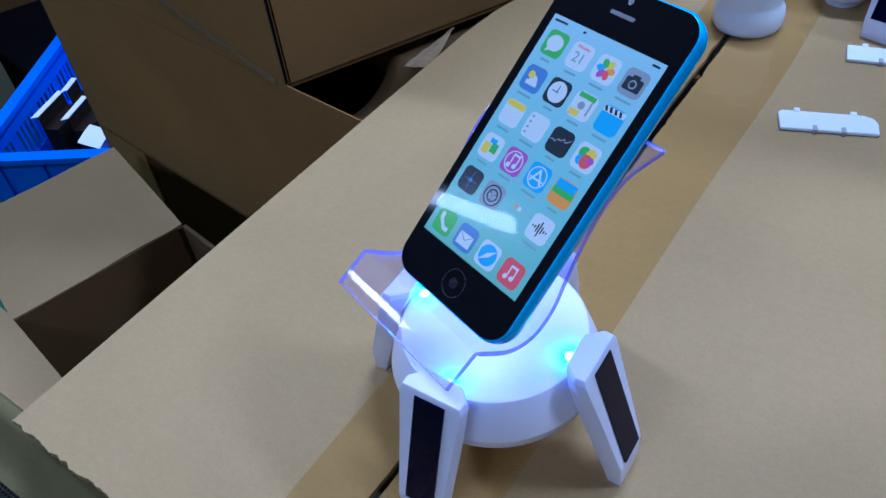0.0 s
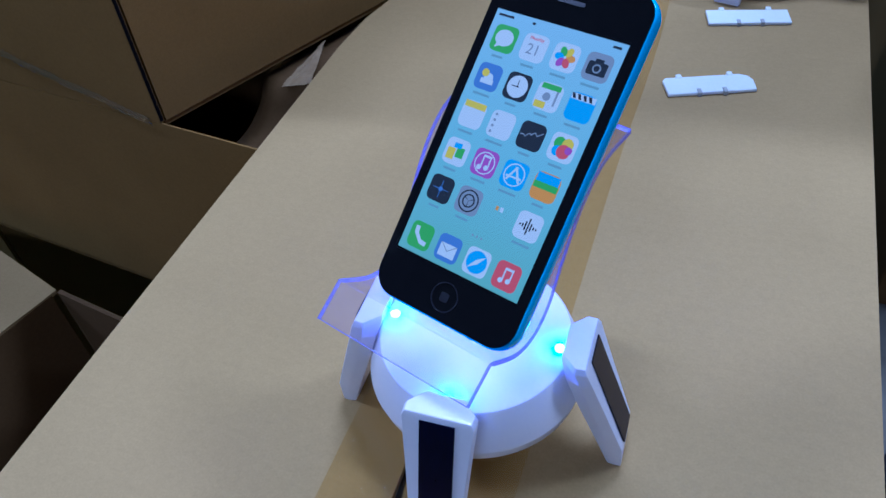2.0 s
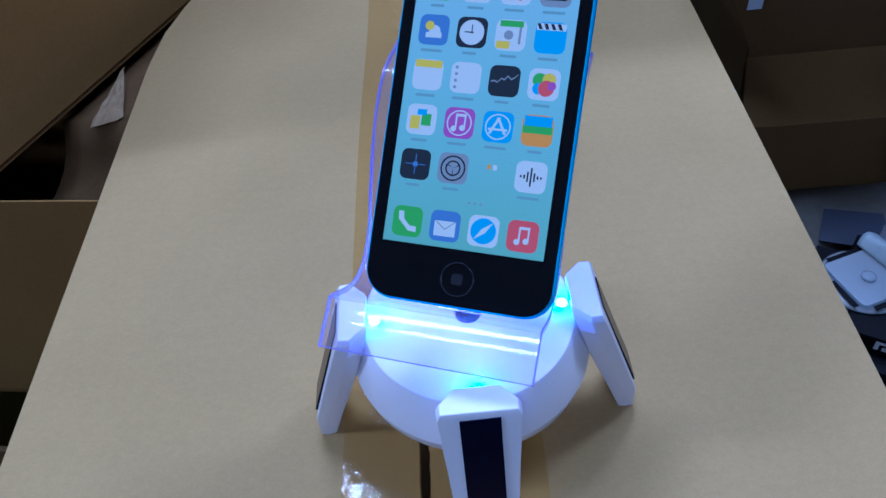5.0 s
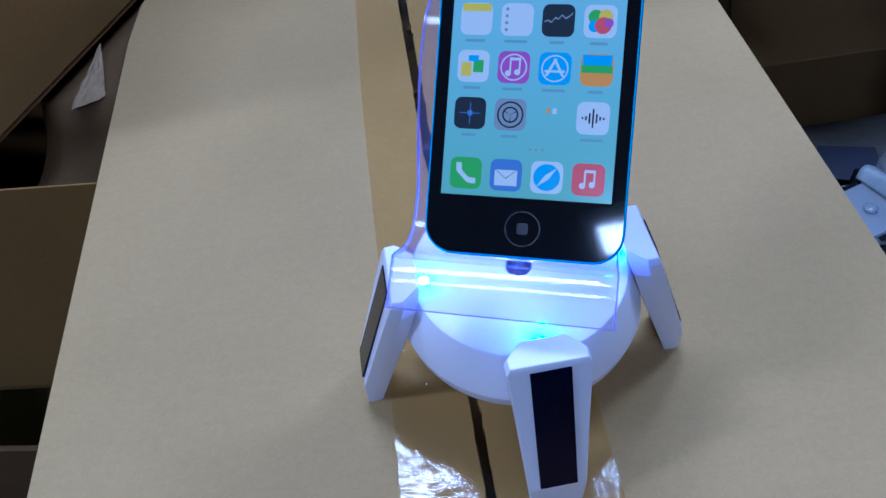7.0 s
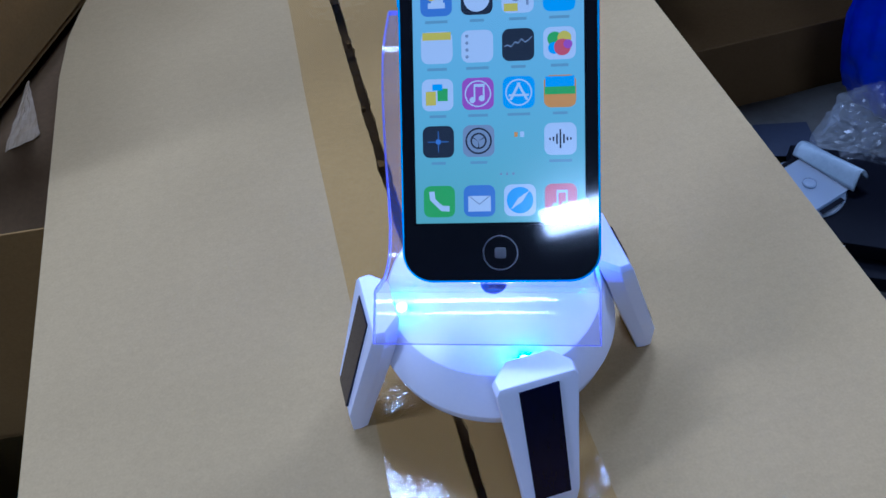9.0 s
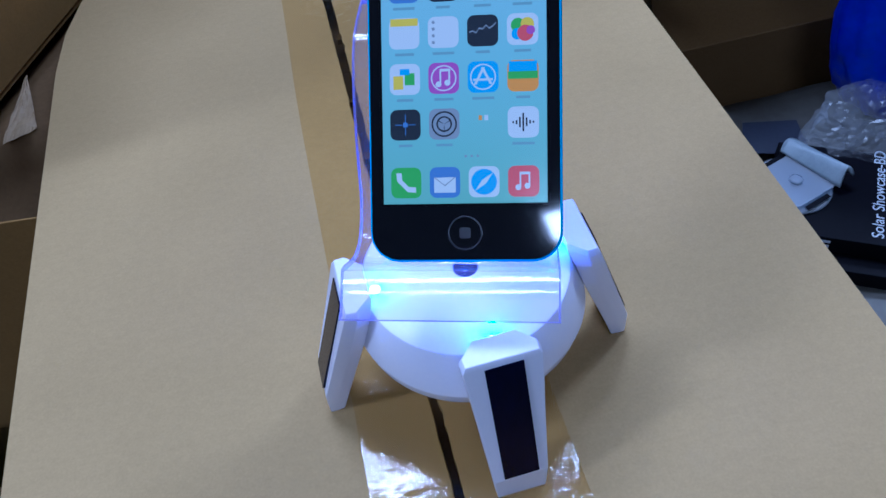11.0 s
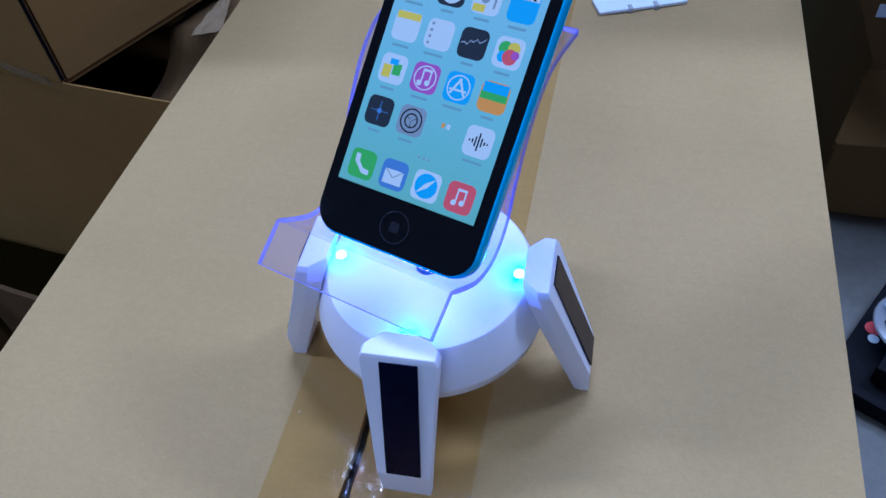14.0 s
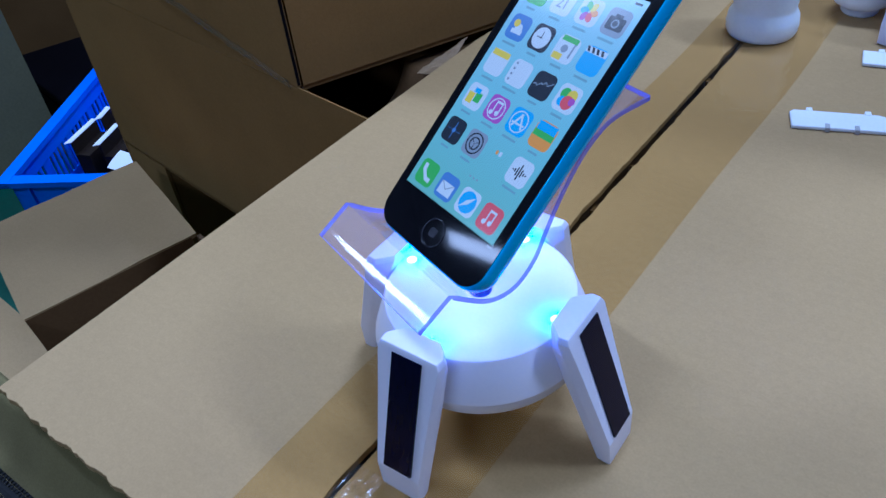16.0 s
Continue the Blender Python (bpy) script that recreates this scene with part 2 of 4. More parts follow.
def prism(points, z0, z1, bm=None):
    """A flat polygon given thickness along z."""
    bm = bm or bmesh.new()
    low, high = [bm.verts.new((x, y, z0)) for x, y in points], [bm.verts.new((x, y, z1)) for x, y in points]
    bm.faces.new(low[::-1])
    bm.faces.new(high)
    for i in range(len(points)):
        j = (i + 1) % len(points)
        bm.faces.new((low[i], low[j], high[j], high[i]))
    return bm


def loft(rings, bm=None, caps=True):
    """Skin through rings of equal numbers of points."""
    bm = bm or bmesh.new()
    vs = [[bm.verts.new(p) for p in r] for r in rings]
    n = len(vs[0])
    for a, b in zip(vs, vs[1:]):
        for i in range(n):
            bm.faces.new((a[i], a[(i + 1) % n], b[(i + 1) % n], b[i]))
    if caps:
        bm.faces.new(vs[0][::-1])
        bm.faces.new(vs[-1])
    return bm


def lathe(profile, steps=64, bm=None, centre=(0, 0)):
    """Turn (radius, height) pairs about z; a radius of 0 closes the end."""
    bm = bm or bmesh.new()
    rings = []
    for r, z in profile:
        if r <= 0:
            rings.append([bm.verts.new((centre[0], centre[1], z))])
        else:
            rings.append([bm.verts.new((centre[0] + r * math.cos(2 * math.pi * i / steps), centre[1] + r * math.sin(2 * math.pi * i / steps), z)) for i in range(steps)])
    for a, b in zip(rings, rings[1:]):
        for i in range(steps):
            j = (i + 1) % steps
            if len(a) == 1 and len(b) > 1:
                bm.faces.new((a[0], b[i], b[j]))
            elif len(b) == 1 and len(a) > 1:
                bm.faces.new((a[i], a[j], b[0]))
            elif len(a) > 1:
                bm.faces.new((a[i], a[j], b[j], b[i]))
    return bm


def rounded(w, h, r, steps=6, cx=0.0, cy=0.0):
    pts = []
    for sx, sy, a0 in ((1, 1, 0), (-1, 1, 90), (-1, -1, 180), (1, -1, 270)):
        for i in range(steps + 1):
            a = radians(a0 + 90 * i / steps)
            pts.append((cx + sx * (w / 2 - r) + r * math.cos(a), cy + sy * (h / 2 - r) + r * math.sin(a)))
    return pts


def disc(cx, cy, r, steps=20):
    return [(cx + r * math.cos(2 * math.pi * i / steps), cy + r * math.sin(2 * math.pi * i / steps)) for i in range(steps)]


def spline(points, per=6):
    """A smooth curve through 2D points."""
    p = [np.array(q, float) for q in points]
    p = [2 * p[0] - p[1], *p, 2 * p[-1] - p[-2]]
    out = []
    for a, b, c, d in zip(p, p[1:], p[2:], p[3:]):
        for i in range(per):
            t = i / per
            out.append(0.5 * (2 * b + (c - a) * t + (2 * a - 5 * b + 4 * c - d) * t * t + (3 * b - a - 3 * c + d) * t ** 3))
    out.append(p[-2])
    return out


def sheet(nx, ny, fn, thick=0.0, bm=None):
    """A grid of points fn(u, v), u and v from 0 to 1; with a thickness it becomes a solid."""
    bm = bm or bmesh.new()
    g = [[bm.verts.new(fn(i / nx, j / ny)) for j in range(ny + 1)] for i in range(nx + 1)]
    faces = [bm.faces.new((g[i][j], g[i + 1][j], g[i + 1][j + 1], g[i][j + 1])) for i in range(nx) for j in range(ny)]
    if thick:
        bmesh.ops.recalc_face_normals(bm, faces=faces)
        bmesh.ops.solidify(bm, geom=faces, thickness=thick)
    return bm


def text_mesh(words, size, depth=0.0002):
    cu = bpy.data.curves.new("text", "FONT")
    cu.body, cu.size, cu.extrude, cu.align_x, cu.align_y = words, size, depth, "CENTER", "CENTER"
    ob = bpy.data.objects.new("text", cu)
    scene.collection.objects.link(ob)
    bpy.context.view_layer.update()
    me = bpy.data.meshes.new_from_object(ob.evaluated_get(bpy.context.evaluated_depsgraph_get()))
    bpy.data.objects.remove(ob)
    bm = bmesh.new()
    bm.from_mesh(me)
    return bm


def crease(ob, degrees=35):
    """Smooth shading with the sharp bends kept."""
    bm = bmesh.new()
    bm.from_mesh(ob.data)
    for f in bm.faces:
        f.smooth = True
    for e in bm.edges:
        e.smooth = len(e.link_faces) == 2 and e.calc_face_angle() < radians(degrees)
    bm.to_mesh(ob.data)
    bm.free()
    return ob


def wobble(x, y, z, size, amount):
    return amount * noise.noise(Vector((x, y, z)) / size)

# ---- room ----
FLOOR = -0.68


def room():
    tagged(link_mesh("floor", block(-4.6, 3.4, -2.8, 2.8, FLOOR - 0.05, FLOOR), FLOOR_GREEN), "green painted workshop floor", "floor", kind="structure")
    tagged(link_mesh("ceiling", block(-4.6, 3.4, -2.8, 2.8, CEIL, CEIL + 0.1), CEILING_PAINT), "plain pale ceiling over the workshop", "ceiling", kind="structure")
    for name, b in (("wall_north", (-4.6, 3.4, 2.8, 2.9)), ("wall_south", (-4.6, 3.4, -2.9, -2.8)), ("wall_west", (-4.7, -4.6, -2.9, 2.9)), ("wall_east", (3.4, 3.5, -2.9, 2.9))):
        tagged(link_mesh(name, block(*b, FLOOR, CEIL), WALL_PAINT), "plain painted workshop wall", "wall", kind="structure")
    for x, y, length, width, power in TUBES:
        t = thing("tube_and_fill_fixture", pose(x, y, CEIL), "white fluorescent ceiling light, switched on, two of five added as fill", "ceiling light", "ceiling lights")
        part("housing", block(-0.62, 0.62, -0.13, 0.13, -0.035, -0.001), WHITE_MATT, t)


room()


# ---- the carton that carries the stand ----
LEFT, RIGHT, FRONT, BACK, SLIT = -0.194, 0.163, -0.125, 0.66, -0.0215


def torn(x0, x1, y, step=0.0016):
    n = int((x1 - x0) / step)
    return [(x0 + (x1 - x0) * i / n, y + wobble(x0 + i * step, 3.1, 0, 0.012, 0.0022) + wobble(i * step, 8, 0, 0.004, 0.0009) + wobble(i * step, 2, 0, 0.0017, 0.0006)) for i in range(n + 1)]


def main_carton():
    c = thing("cardboard_box", pose(0, 0, FLOOR), "large closed brown cardboard box sealed with packing tape", "cardboard box")
    up = -FLOOR
    # the left edge is pushed in where the tall box leans on it
    left = [(LEFT + 0.052, 0.47), (LEFT + 0.026, 0.39), (LEFT + 0.011, 0.345), (LEFT + 0.003, 0.31), (LEFT, 0.27), (LEFT, 0.1)]
    ragged = [(SLIT - 0.0018 - 0.0009 * min(1, max(0, y * 8)) + wobble(0, y, 0, 0.02, 0.0010) + wobble(3, y, 0, 0.006, 0.0005), y) for y in np.linspace(BACK, FRONT, 260)]
    far = (LEFT + 0.052, BACK)
    soften(part("flap", prism([*torn(LEFT, SLIT - 0.002, FRONT), *ragged[::-1], far, *left], up - 0.004, up), BOARD, c), 0.0008, 1)
    ragged = [(SLIT + 0.0018 + 0.0007 * min(1, max(0, y * 8)) + wobble(5, y, 0, 0.02, 0.0010) + wobble(9, y, 0, 0.005, 0.0009), y) for y in np.linspace(BACK, FRONT, 260)]
    soften(part("flap", prism([*torn(SLIT + 0.002, RIGHT, FRONT), (RIGHT, BACK), *ragged], up - 0.004, up), BOARD, c), 0.0008, 1)
    part("inner_flap", block(LEFT + 0.006, RIGHT - 0.006, FRONT + 0.009, 0.268, up - 0.050, up - 0.046), BOARD_DEEP_SHADE, c)
    part("inner_flap", block(LEFT + 0.06, RIGHT - 0.006, 0.2685, BACK - 0.006, up - 0.050, up - 0.046), BOARD_DEEP_SHADE, c)
    part("side", block(RIGHT - 0.005, RIGHT - 0.0005, FRONT + 0.004, BACK, 0, up - 0.0045), BOARD_Y, c)
    part("side", block(SLIT - 0.17, RIGHT - 0.0055, FRONT + 0.003, FRONT + 0.008, 0, up - 0.0045), BOARD, c)
    part("side", block(LEFT + 0.06, RIGHT - 0.0055, BACK - 0.005, BACK - 0.0005, 0, up - 0.0045), BOARD, c)
    part("side", block(LEFT + 0.0005, LEFT + 0.005, FRONT + 0.009, 0.3, 0, up - 0.0045), BOARD_Y, c)

    def strip(x0, x1, y0, y1, lift):
        def at(u, v):
            x, y = x0 + (x1 - x0) * u, y0 + (y1 - y0) * v
            rough = 0.0008 - 0.0006 * min(1, max(0, (y - 0.05) / 0.1))
            return x + wobble(0, y, x0, 0.2, 0.004), y + wobble(x, 2, y0, 0.02, 0.001), up + lift + rough * (0.5 + wobble(x, y, 1, 0.015, 0.35) + wobble(x, y * 0.4, 7, 0.003, 0.12))
        return sheet(26, int((y1 - y0) / 0.003), at)
    t = part("packing_tape", strip(-0.053, 0.0255, FRONT - 0.0005, BACK, 0.0006), TAPE, c, "brown translucent packing tape, shiny and slightly wrinkled", smooth=True)
    t.visible_shadow = False
    # loose end of clear tape, crumpled into the front of the slit
    def fold(u, v):
        x, y = SLIT - 0.0005 + 0.015 * u, -0.1245 + 0.062 * v
        ridge = abs(wobble(x * 1.9, y * 0.16, 4, 0.006, 1.0))
        return x + wobble(x, y, 9, 0.01, 0.0012), y, up + 0.0012 + 0.0030 * ridge * math.sin(math.pi * min(1, max(0, u))) + 0.0006 * math.sin(math.pi * v)
    t = part("tape_end", sheet(22, 60, fold), TAPE_CLEAR, c, "crumpled clear tape end with sharp glints")
    t.visible_shadow = False
    # torn shreds of board that bridge the slit
    rnd = random.Random(4)
    for k in range(7):
        y = 0.085 + 0.052 * k + rnd.uniform(-0.008, 0.008)
        h = rnd.uniform(0.002, 0.006)
        x0, x1 = SLIT - 0.0030, SLIT + rnd.uniform(-0.0006, 0.0030)
        if k % 2:
            x0, x1 = SLIT - rnd.uniform(-0.0006, 0.0030), SLIT + 0.0030
        part("shred", prism([(x0, y), (x1, y + rnd.uniform(0, 0.001)), (x1 + 0.0003, y + h * 0.6), (x0, y + h)], up - 0.0085, up - rnd.uniform(0.0036, 0.006)), BOARD_SHADED, c)
    return c


main_carton()


def led_stand(m, rotor, lit):
    """Round turntable stand on four sloping legs with solar cells; the clear holder turns on its stem."""
    s = thing("display_stand", m, "white plastic solar turntable display stand with four legs, glowing blue lights" if lit else "white plastic solar display stand with four legs", "display stand")
    prof = [(0.0046, 0.046), (0.0046, 0.0578), (0.0052, 0.0584), (0.0200, 0.0586), (0.0362, 0.0585), (0.0374, 0.0581), (0.0382, 0.0570), (0.0435, 0.0416), (0.0436, 0.0407), (0.0430, 0.0398), (0.0426, 0.0395), (0.0423, 0.0350), (0.0404, 0.0322), (0.0, 0.0322)]
    crease(part("base", lathe(prof, 96), WHITE, s))
    part("axle_hole", lathe([(0.0, 0.0465), (0.0045, 0.0465), (0.0045, 0.0577)], 32), HOLE, s, "dark round axle hole")
    for k in range(4):
        a = radians(-88.9 + 90 * k)
        rings = []
        for z, ro, rm, ri, w, wi in ((0.0, 0.0627, 0.0598, 0.0568, 0.0091, 0.0088), (0.0130, 0.0624, 0.0573, 0.0525, 0.0100, 0.0095), (0.0420, 0.0531, 0.0478, 0.0423, 0.0119, 0.0108),
                                     (0.0560, 0.0486, 0.0435, 0.0380, 0.0130, 0.0112), (0.0628, 0.0464, 0.0415, 0.0356, 0.0136, 0.0079), (0.0652, 0.0453, 0.0415, 0.0358, 0.0124, 0.0072)):
            rings.append([(ro, -w, z), (ro, w, z), (rm, w * 1.02, z), (ri, wi, z), (ri, -wi, z), (rm, -w * 1.02, z)])
        leg = part("leg", loft(rings), WHITE, s, m=pose(0, 0, 0, 0, 0, math.degrees(a)))
        soften(leg, 0.00035, 1, 12)
        q = [(0.0463, -0.0065, 0.0627), (0.0463, 0.0067, 0.0629), (0.0622, 0.0066, 0.0148), (0.0622, -0.0062, 0.0144)]
        push = Vector((0.9519, 0, 0.3064)) * 0.0006
        bm = loft([[Vector(p) - push * 2 for p in q], [Vector(p) + push for p in q]])
        cell = part("solar_panel", bm, PANEL, leg, "black glossy solar cell strip")
    for k in range(4):
        a = radians(-88.9 + 90 * k)
        x, y = 0.0335 * math.cos(a), 0.0335 * math.sin(a)
        led = part("led", lathe([(0.0020, 0.0583), (0.0019, 0.0587), (0.0014, 0.0590), (0.0007, 0.0592), (0.0, 0.0592)], 20, centre=(x, y)), LED_GLASS if lit else FROSTED, s, "glowing blue light-emitting diode" if lit else "", smooth=True)
        led.visible_shadow = False
    if not lit:
        return s
    stem = [(0.0, 0.049), (0.0026, 0.049), (0.0026, 0.068), (0.0040, 0.070), (0.0046, 0.072), (0.0040, 0.076), (0.0052, 0.079), (0.0056, 0.084), (0.0048, 0.0865), (0.0060, 0.0885), (0.0060, 0.0915), (0.0, 0.0915)]
    st = part("stem", lathe(stem, 10), CRYSTAL, s, "clear faceted acrylic stem lit blue from below")
    st.visible_shadow = False
    # clear sheet bent to a wave: lip, cradle, back rest
    curve = [np.array((-0.0465, 0.0908))] + spline([(-0.0336, 0.0988), (-0.0250, 0.0917), (-0.0190, 0.0878), (-0.0125, 0.0864), (-0.0060, 0.0880), (0.0010, 0.0945), (0.0062, 0.1040), (0.0122, 0.1142), (0.0200, 0.1246), (0.0280, 0.1315), (0.0360, 0.1346), (0.0505, 0.1352)], 5)
    nor = []
    for i in range(len(curve)):
        d = curve[min(i + 1, len(curve) - 1)] - curve[max(i - 1, 0)]
        nor.append(np.array((-d[1], d[0])) / np.hypot(*d) * 0.0008)
    half = 0.0322
    body = bmesh.new()
    for sgn in (1, -1):
        g = [[body.verts.new((x, *(c + n * sgn))) for x in (-half, half)] for c, n in zip(curve, nor)]
        for a, b in zip(g, g[1:]):
            body.faces.new((a[0], a[1], b[1], b[0]))
    h = part("holder", body, ACRYLIC, s, "clear bent acrylic phone holder with violet glowing edges", smooth=True, m=rotor)
    h.visible_shadow = False
    for sx in (-half, half):
        bm = bmesh.new()
        ring = [[bm.verts.new((sx + dx, *(c + n * sg))) for dx, sg in ((-0.00025, -1), (0.00025, -1), (0.00025, 1), (-0.00025, 1))] for c, n in zip(curve, nor)]
        for a, b in zip(ring, ring[1:]):
            for i in range(4):
                bm.faces.new((a[i], a[(i + 1) % 4], b[(i + 1) % 4], b[i]))
        part("edge", bm, ACRYLIC_EDGE, h, "violet glowing cut edge")
    for c, n in ((curve[0], nor[0]), (curve[-1], nor[-1])):
        y, z = c
        bm = loft([[(sx, *(c + n * 1.0)), (sx, *(c + n * 1.0 + np.array((0.0003, 0.0002)))), (sx, *(c - n * 1.0 + np.array((0.0003, 0.0002)))), (sx, *(c - n))] for sx in (-half, half)])
        part("edge", bm, ACRYLIC_EDGE, h, "violet glowing cut edge")
    return s


PHI = -18.0
ROTOR = pose(0, 0, 0, 0, 0, PHI)
led_stand(pose(0, 0, 0), ROTOR, True)
for k in range(4):
    a = radians(-88.9 + 90 * k)
    point_lamp("led_light", (0.0328 * math.cos(a), 0.0328 * math.sin(a), 0.0622), 0.0108, (0.05, 0.34, 1.0))
point_lamp("stem_light", (0, 0, 0.0880), 0.095, (0.38, 0.33, 1.0), 0.010)


def smartphone(m):
    """Blue-backed smartphone: x to its right, y to its top, z out of the screen."""
    p = thing("smartphone", m, "blue plastic smartphone with black glass front and lit icon screen", "smartphone")
    W, H, R = 0.0592, 0.1244, 0.0092
    rings = []
    for inset, z in ((0.0045, -0.0090), (0.0030, -0.0088), (0.0016, -0.0082), (0.0007, -0.0072), (0.0002, -0.0058), (0.0, -0.0042), (0.0001, -0.0020), (0.0004, -0.0008), (0.0008, -0.0003)):
        rings.append([(x, y, z) for x, y in rounded(W - 2 * inset, H - 2 * inset, R - inset * 0.6, 10)])
    part("case", loft(rings), BLUE, p, "glossy sky-blue plastic shell", smooth=True)
    part("front_glass", prism(rounded(W - 0.0018, H - 0.0018, R - 0.0008, 10), -0.0006, 0.0), BLACK_GLASS, p, "black front glass")
    bm = prism([(-0.0249, -0.04425), (0.0249, -0.04425), (0.0249, 0.04425), (-0.0249, 0.04425)], 0.00002, 0.00012)
    scr = part("screen", bm, SCREEN, p, "lit blue-green home screen")
    bm = lathe([(0.0048, 0.0), (0.0048, 0.0002), (0.0053, 0.0002), (0.0053, 0.0)], 40, centre=(0, -0.0532))
    hb = part("home_button", bm, RING, p)
    part("home_mark", loft([[(x, y, 0.0001) for x, y in rounded(0.0034, 0.0034, 0.0008, 4, 0, -0.0532)], [(x, y, 0.0002) for x, y in rounded(0.0034, 0.0034, 0.0008, 4, 0, -0.0532)]]), RING, hb)
    part("earpiece", prism(rounded(0.0105, 0.0014, 0.0006, 4, 0, 0.0525), 0.00005, 0.0002), CELL_LINE, p)
    part("front_camera", prism(disc(0, 0.0575, 0.0011), 0.00005, 0.0002), CELL_LINE, p)
    # buttons on the top and on the left edge
    def pill(name, w, h, place):
        b = part(name, loft([[(x, y, 0) for x, y in rounded(w, h, h * 0.48, 5)], [(x, y, 0.0005) for x, y in rounded(w, h, h * 0.48, 5)], [(x, y, 0.0008) for x, y in rounded(w - 0.0005, h - 0.0005, h * 0.4, 5)]]), BLUE_BUTTON, p, smooth=False, m=place)
        return b
    pill("power_button", 0.0105, 0.0026, pose(0.0165, H / 2 - 0.0003, -0.0042, -90, 0, 0))
    for y, w in ((0.0335, 0.0065), (0.0235, 0.0065), (0.0440, 0.0055)):
        pill("side_button", w, 0.0026, pose(-W / 2 + 0.0003, y, -0.0042, 90, 0, 90) @ pose(0, 0, 0, 0, 180, 0))
    part("charge_port", prism(rounded(0.0082, 0.0026, 0.0011, 4), 0, 0.0003), BLACK, p, m=pose(0, -H / 2 + 0.0003, -0.0042, 90, 0, 0))
    for i in range(-3, 4):
        if abs(i) > 1:
            part("speaker_hole", prism(disc(0, 0, 0.0006, 10), 0, 0.0003), BLACK, p, m=pose(i * 0.0045, -H / 2 + 0.0003, -0.0042, 90, 0, 0))
    # icons: colour, then small plain shapes on them
    Z0, Z1, Z2 = 0.00014, 0.00024, 0.00034
    size, dx, dy = 0.0093, 0.0119, 0.01375

    def bars(pts_list, z=Z1, t=0.0001):
        bm = bmesh.new()
        for pts in pts_list:
            prism(pts, z, z + t, bm)
        return bm

    def rect(cx, cy, w, h):
        return [(cx - w / 2, cy - h / 2), (cx + w / 2, cy - h / 2), (cx + w / 2, cy + h / 2), (cx - w / 2, cy + h / 2)]
    rows = ((I_GREEN, I_WHITE, I_WHITE, I_GREY), (I_NAVY, I_DARK, I_WHITE, I_AZURE), (I_WHITE, I_WHITE, I_DARK, I_WHITE),
            (I_WHITE, I_PURPLE, I_AZURE, I_ORANGE), (I_DARK, I_GREY, None, I_WHITE))
    dock = (I_GREEN, I_NAVY, I_WHITE, I_RED)
    for r, row in enumerate((*rows, dock)):
        for c, ink in enumerate(row):
            if ink is None:
                continue
            x, y = -1.5 * dx + c * dx, (0.0348 - r * dy) if r < 5 else -0.0378
            ic = part("icon", prism(rounded(size, size, 0.0021, 5, x, y), Z0, Z0 + 0.0001), ink, scr)
            k = (r, c)
            if k == (0, 0):
                part("icon_mark", bars([[(x + 0.0035 * math.cos(i * 0.2618), y + 0.0003 + 0.0029 * math.sin(i * 0.2618)) for i in range(24)], [(x - 0.0022, y - 0.0014), (x - 0.0006, y - 0.0024), (x - 0.0026, y - 0.0035)]]), I_WHITE, ic)
            elif k == (0, 1):
                for words, sz, up, ink2 in (("21", 0.0052, -0.0008, I_GREY), ("Monday", 0.0017, 0.0031, I_RED)):
                    bm = text_mesh(words, sz, 0.00005)
                    part("writing", bm, ink2, ic, m=pose(x, y + up, Z2))
            elif k == (0, 2):
                for i, ink2 in enumerate((I_ORANGE, I_YELLOW, I_GREEN, I_AZURE, I_PURPLE, I_RED)):
                    a = i * math.pi / 3
                    petal = [(0.0021 + 0.0017 * math.cos(q * 0.5236), 0.0012 * math.sin(q * 0.5236)) for q in range(12)]
                    part("icon_mark", bars([[(x + px * math.cos(a) - py * math.sin(a), y + px * math.sin(a) + py * math.cos(a)) for px, py in petal]], Z1 + 0.00002 * i), ink2, ic)
            elif k == (2, 3):
                for i, (px, py, pr, ink2) in enumerate(((-0.0014, 0.0012, 0.0021, I_GREEN), (0.0014, 0.0014, 0.0020, I_YELLOW), (-0.0016, -0.0014, 0.0017, I_AZURE), (0.0008, -0.0012, 0.0024, I_RED), (0.0024, -0.0004, 0.0013, I_PURPLE))):
                    part("icon_mark", bars([disc(x + px, y + py, pr, 18)], Z1 + 0.00002 * i), ink2, ic)
            elif k == (0, 3):
                part("icon_mark", bars([rounded(0.0068, 0.0044, 0.0006, 3, x, y - 0.0005), rect(x, y + 0.0021, 0.0030, 0.0012)]), I_DARK, ic)
                part("icon_mark", bars([disc(x, y - 0.0005, 0.0015)], Z2), I_GREY, ic)
                part("icon_mark", bars([disc(x, y - 0.0005, 0.0010)], Z2 + 0.00012), I_DARK, ic)
            elif k == (1, 0):
                part("icon_mark", bars([disc(x + 0.0003, y - 0.0004, 0.0018), rect(x + 0.0001, y - 0.0016, 0.005, 0.0016)]), I_WHITE, ic)
                part("icon_mark", bars([disc(x - 0.0014, y + 0.0012, 0.0014)], Z2), I_YELLOW, ic)
            elif k == (1, 1):
                part("icon_mark", bars([disc(x, y, 0.0038, 28)]), I_WHITE, ic)
                part("icon_mark", bars([rect(x - 0.0008, y, 0.0028, 0.0003), rect(x, y + 0.0010, 0.0003, 0.0026)], Z2), I_DARK, ic)
            elif k == (1, 2):
                part("icon_mark", bars([rect(x, y + 0.0034, 0.0070, 0.0018)]), I_GREEN, ic)
                part("icon_mark", bars([rect(x - 0.002, y - 0.0030, 0.0040, 0.0022)]), I_YELLOW, ic)
                part("icon_mark", bars([rect(x + 0.0028, y, 0.0007, 0.0050), disc(x - 0.0006, y, 0.0014)]), I_GREY, ic)
            elif k == (1, 3):
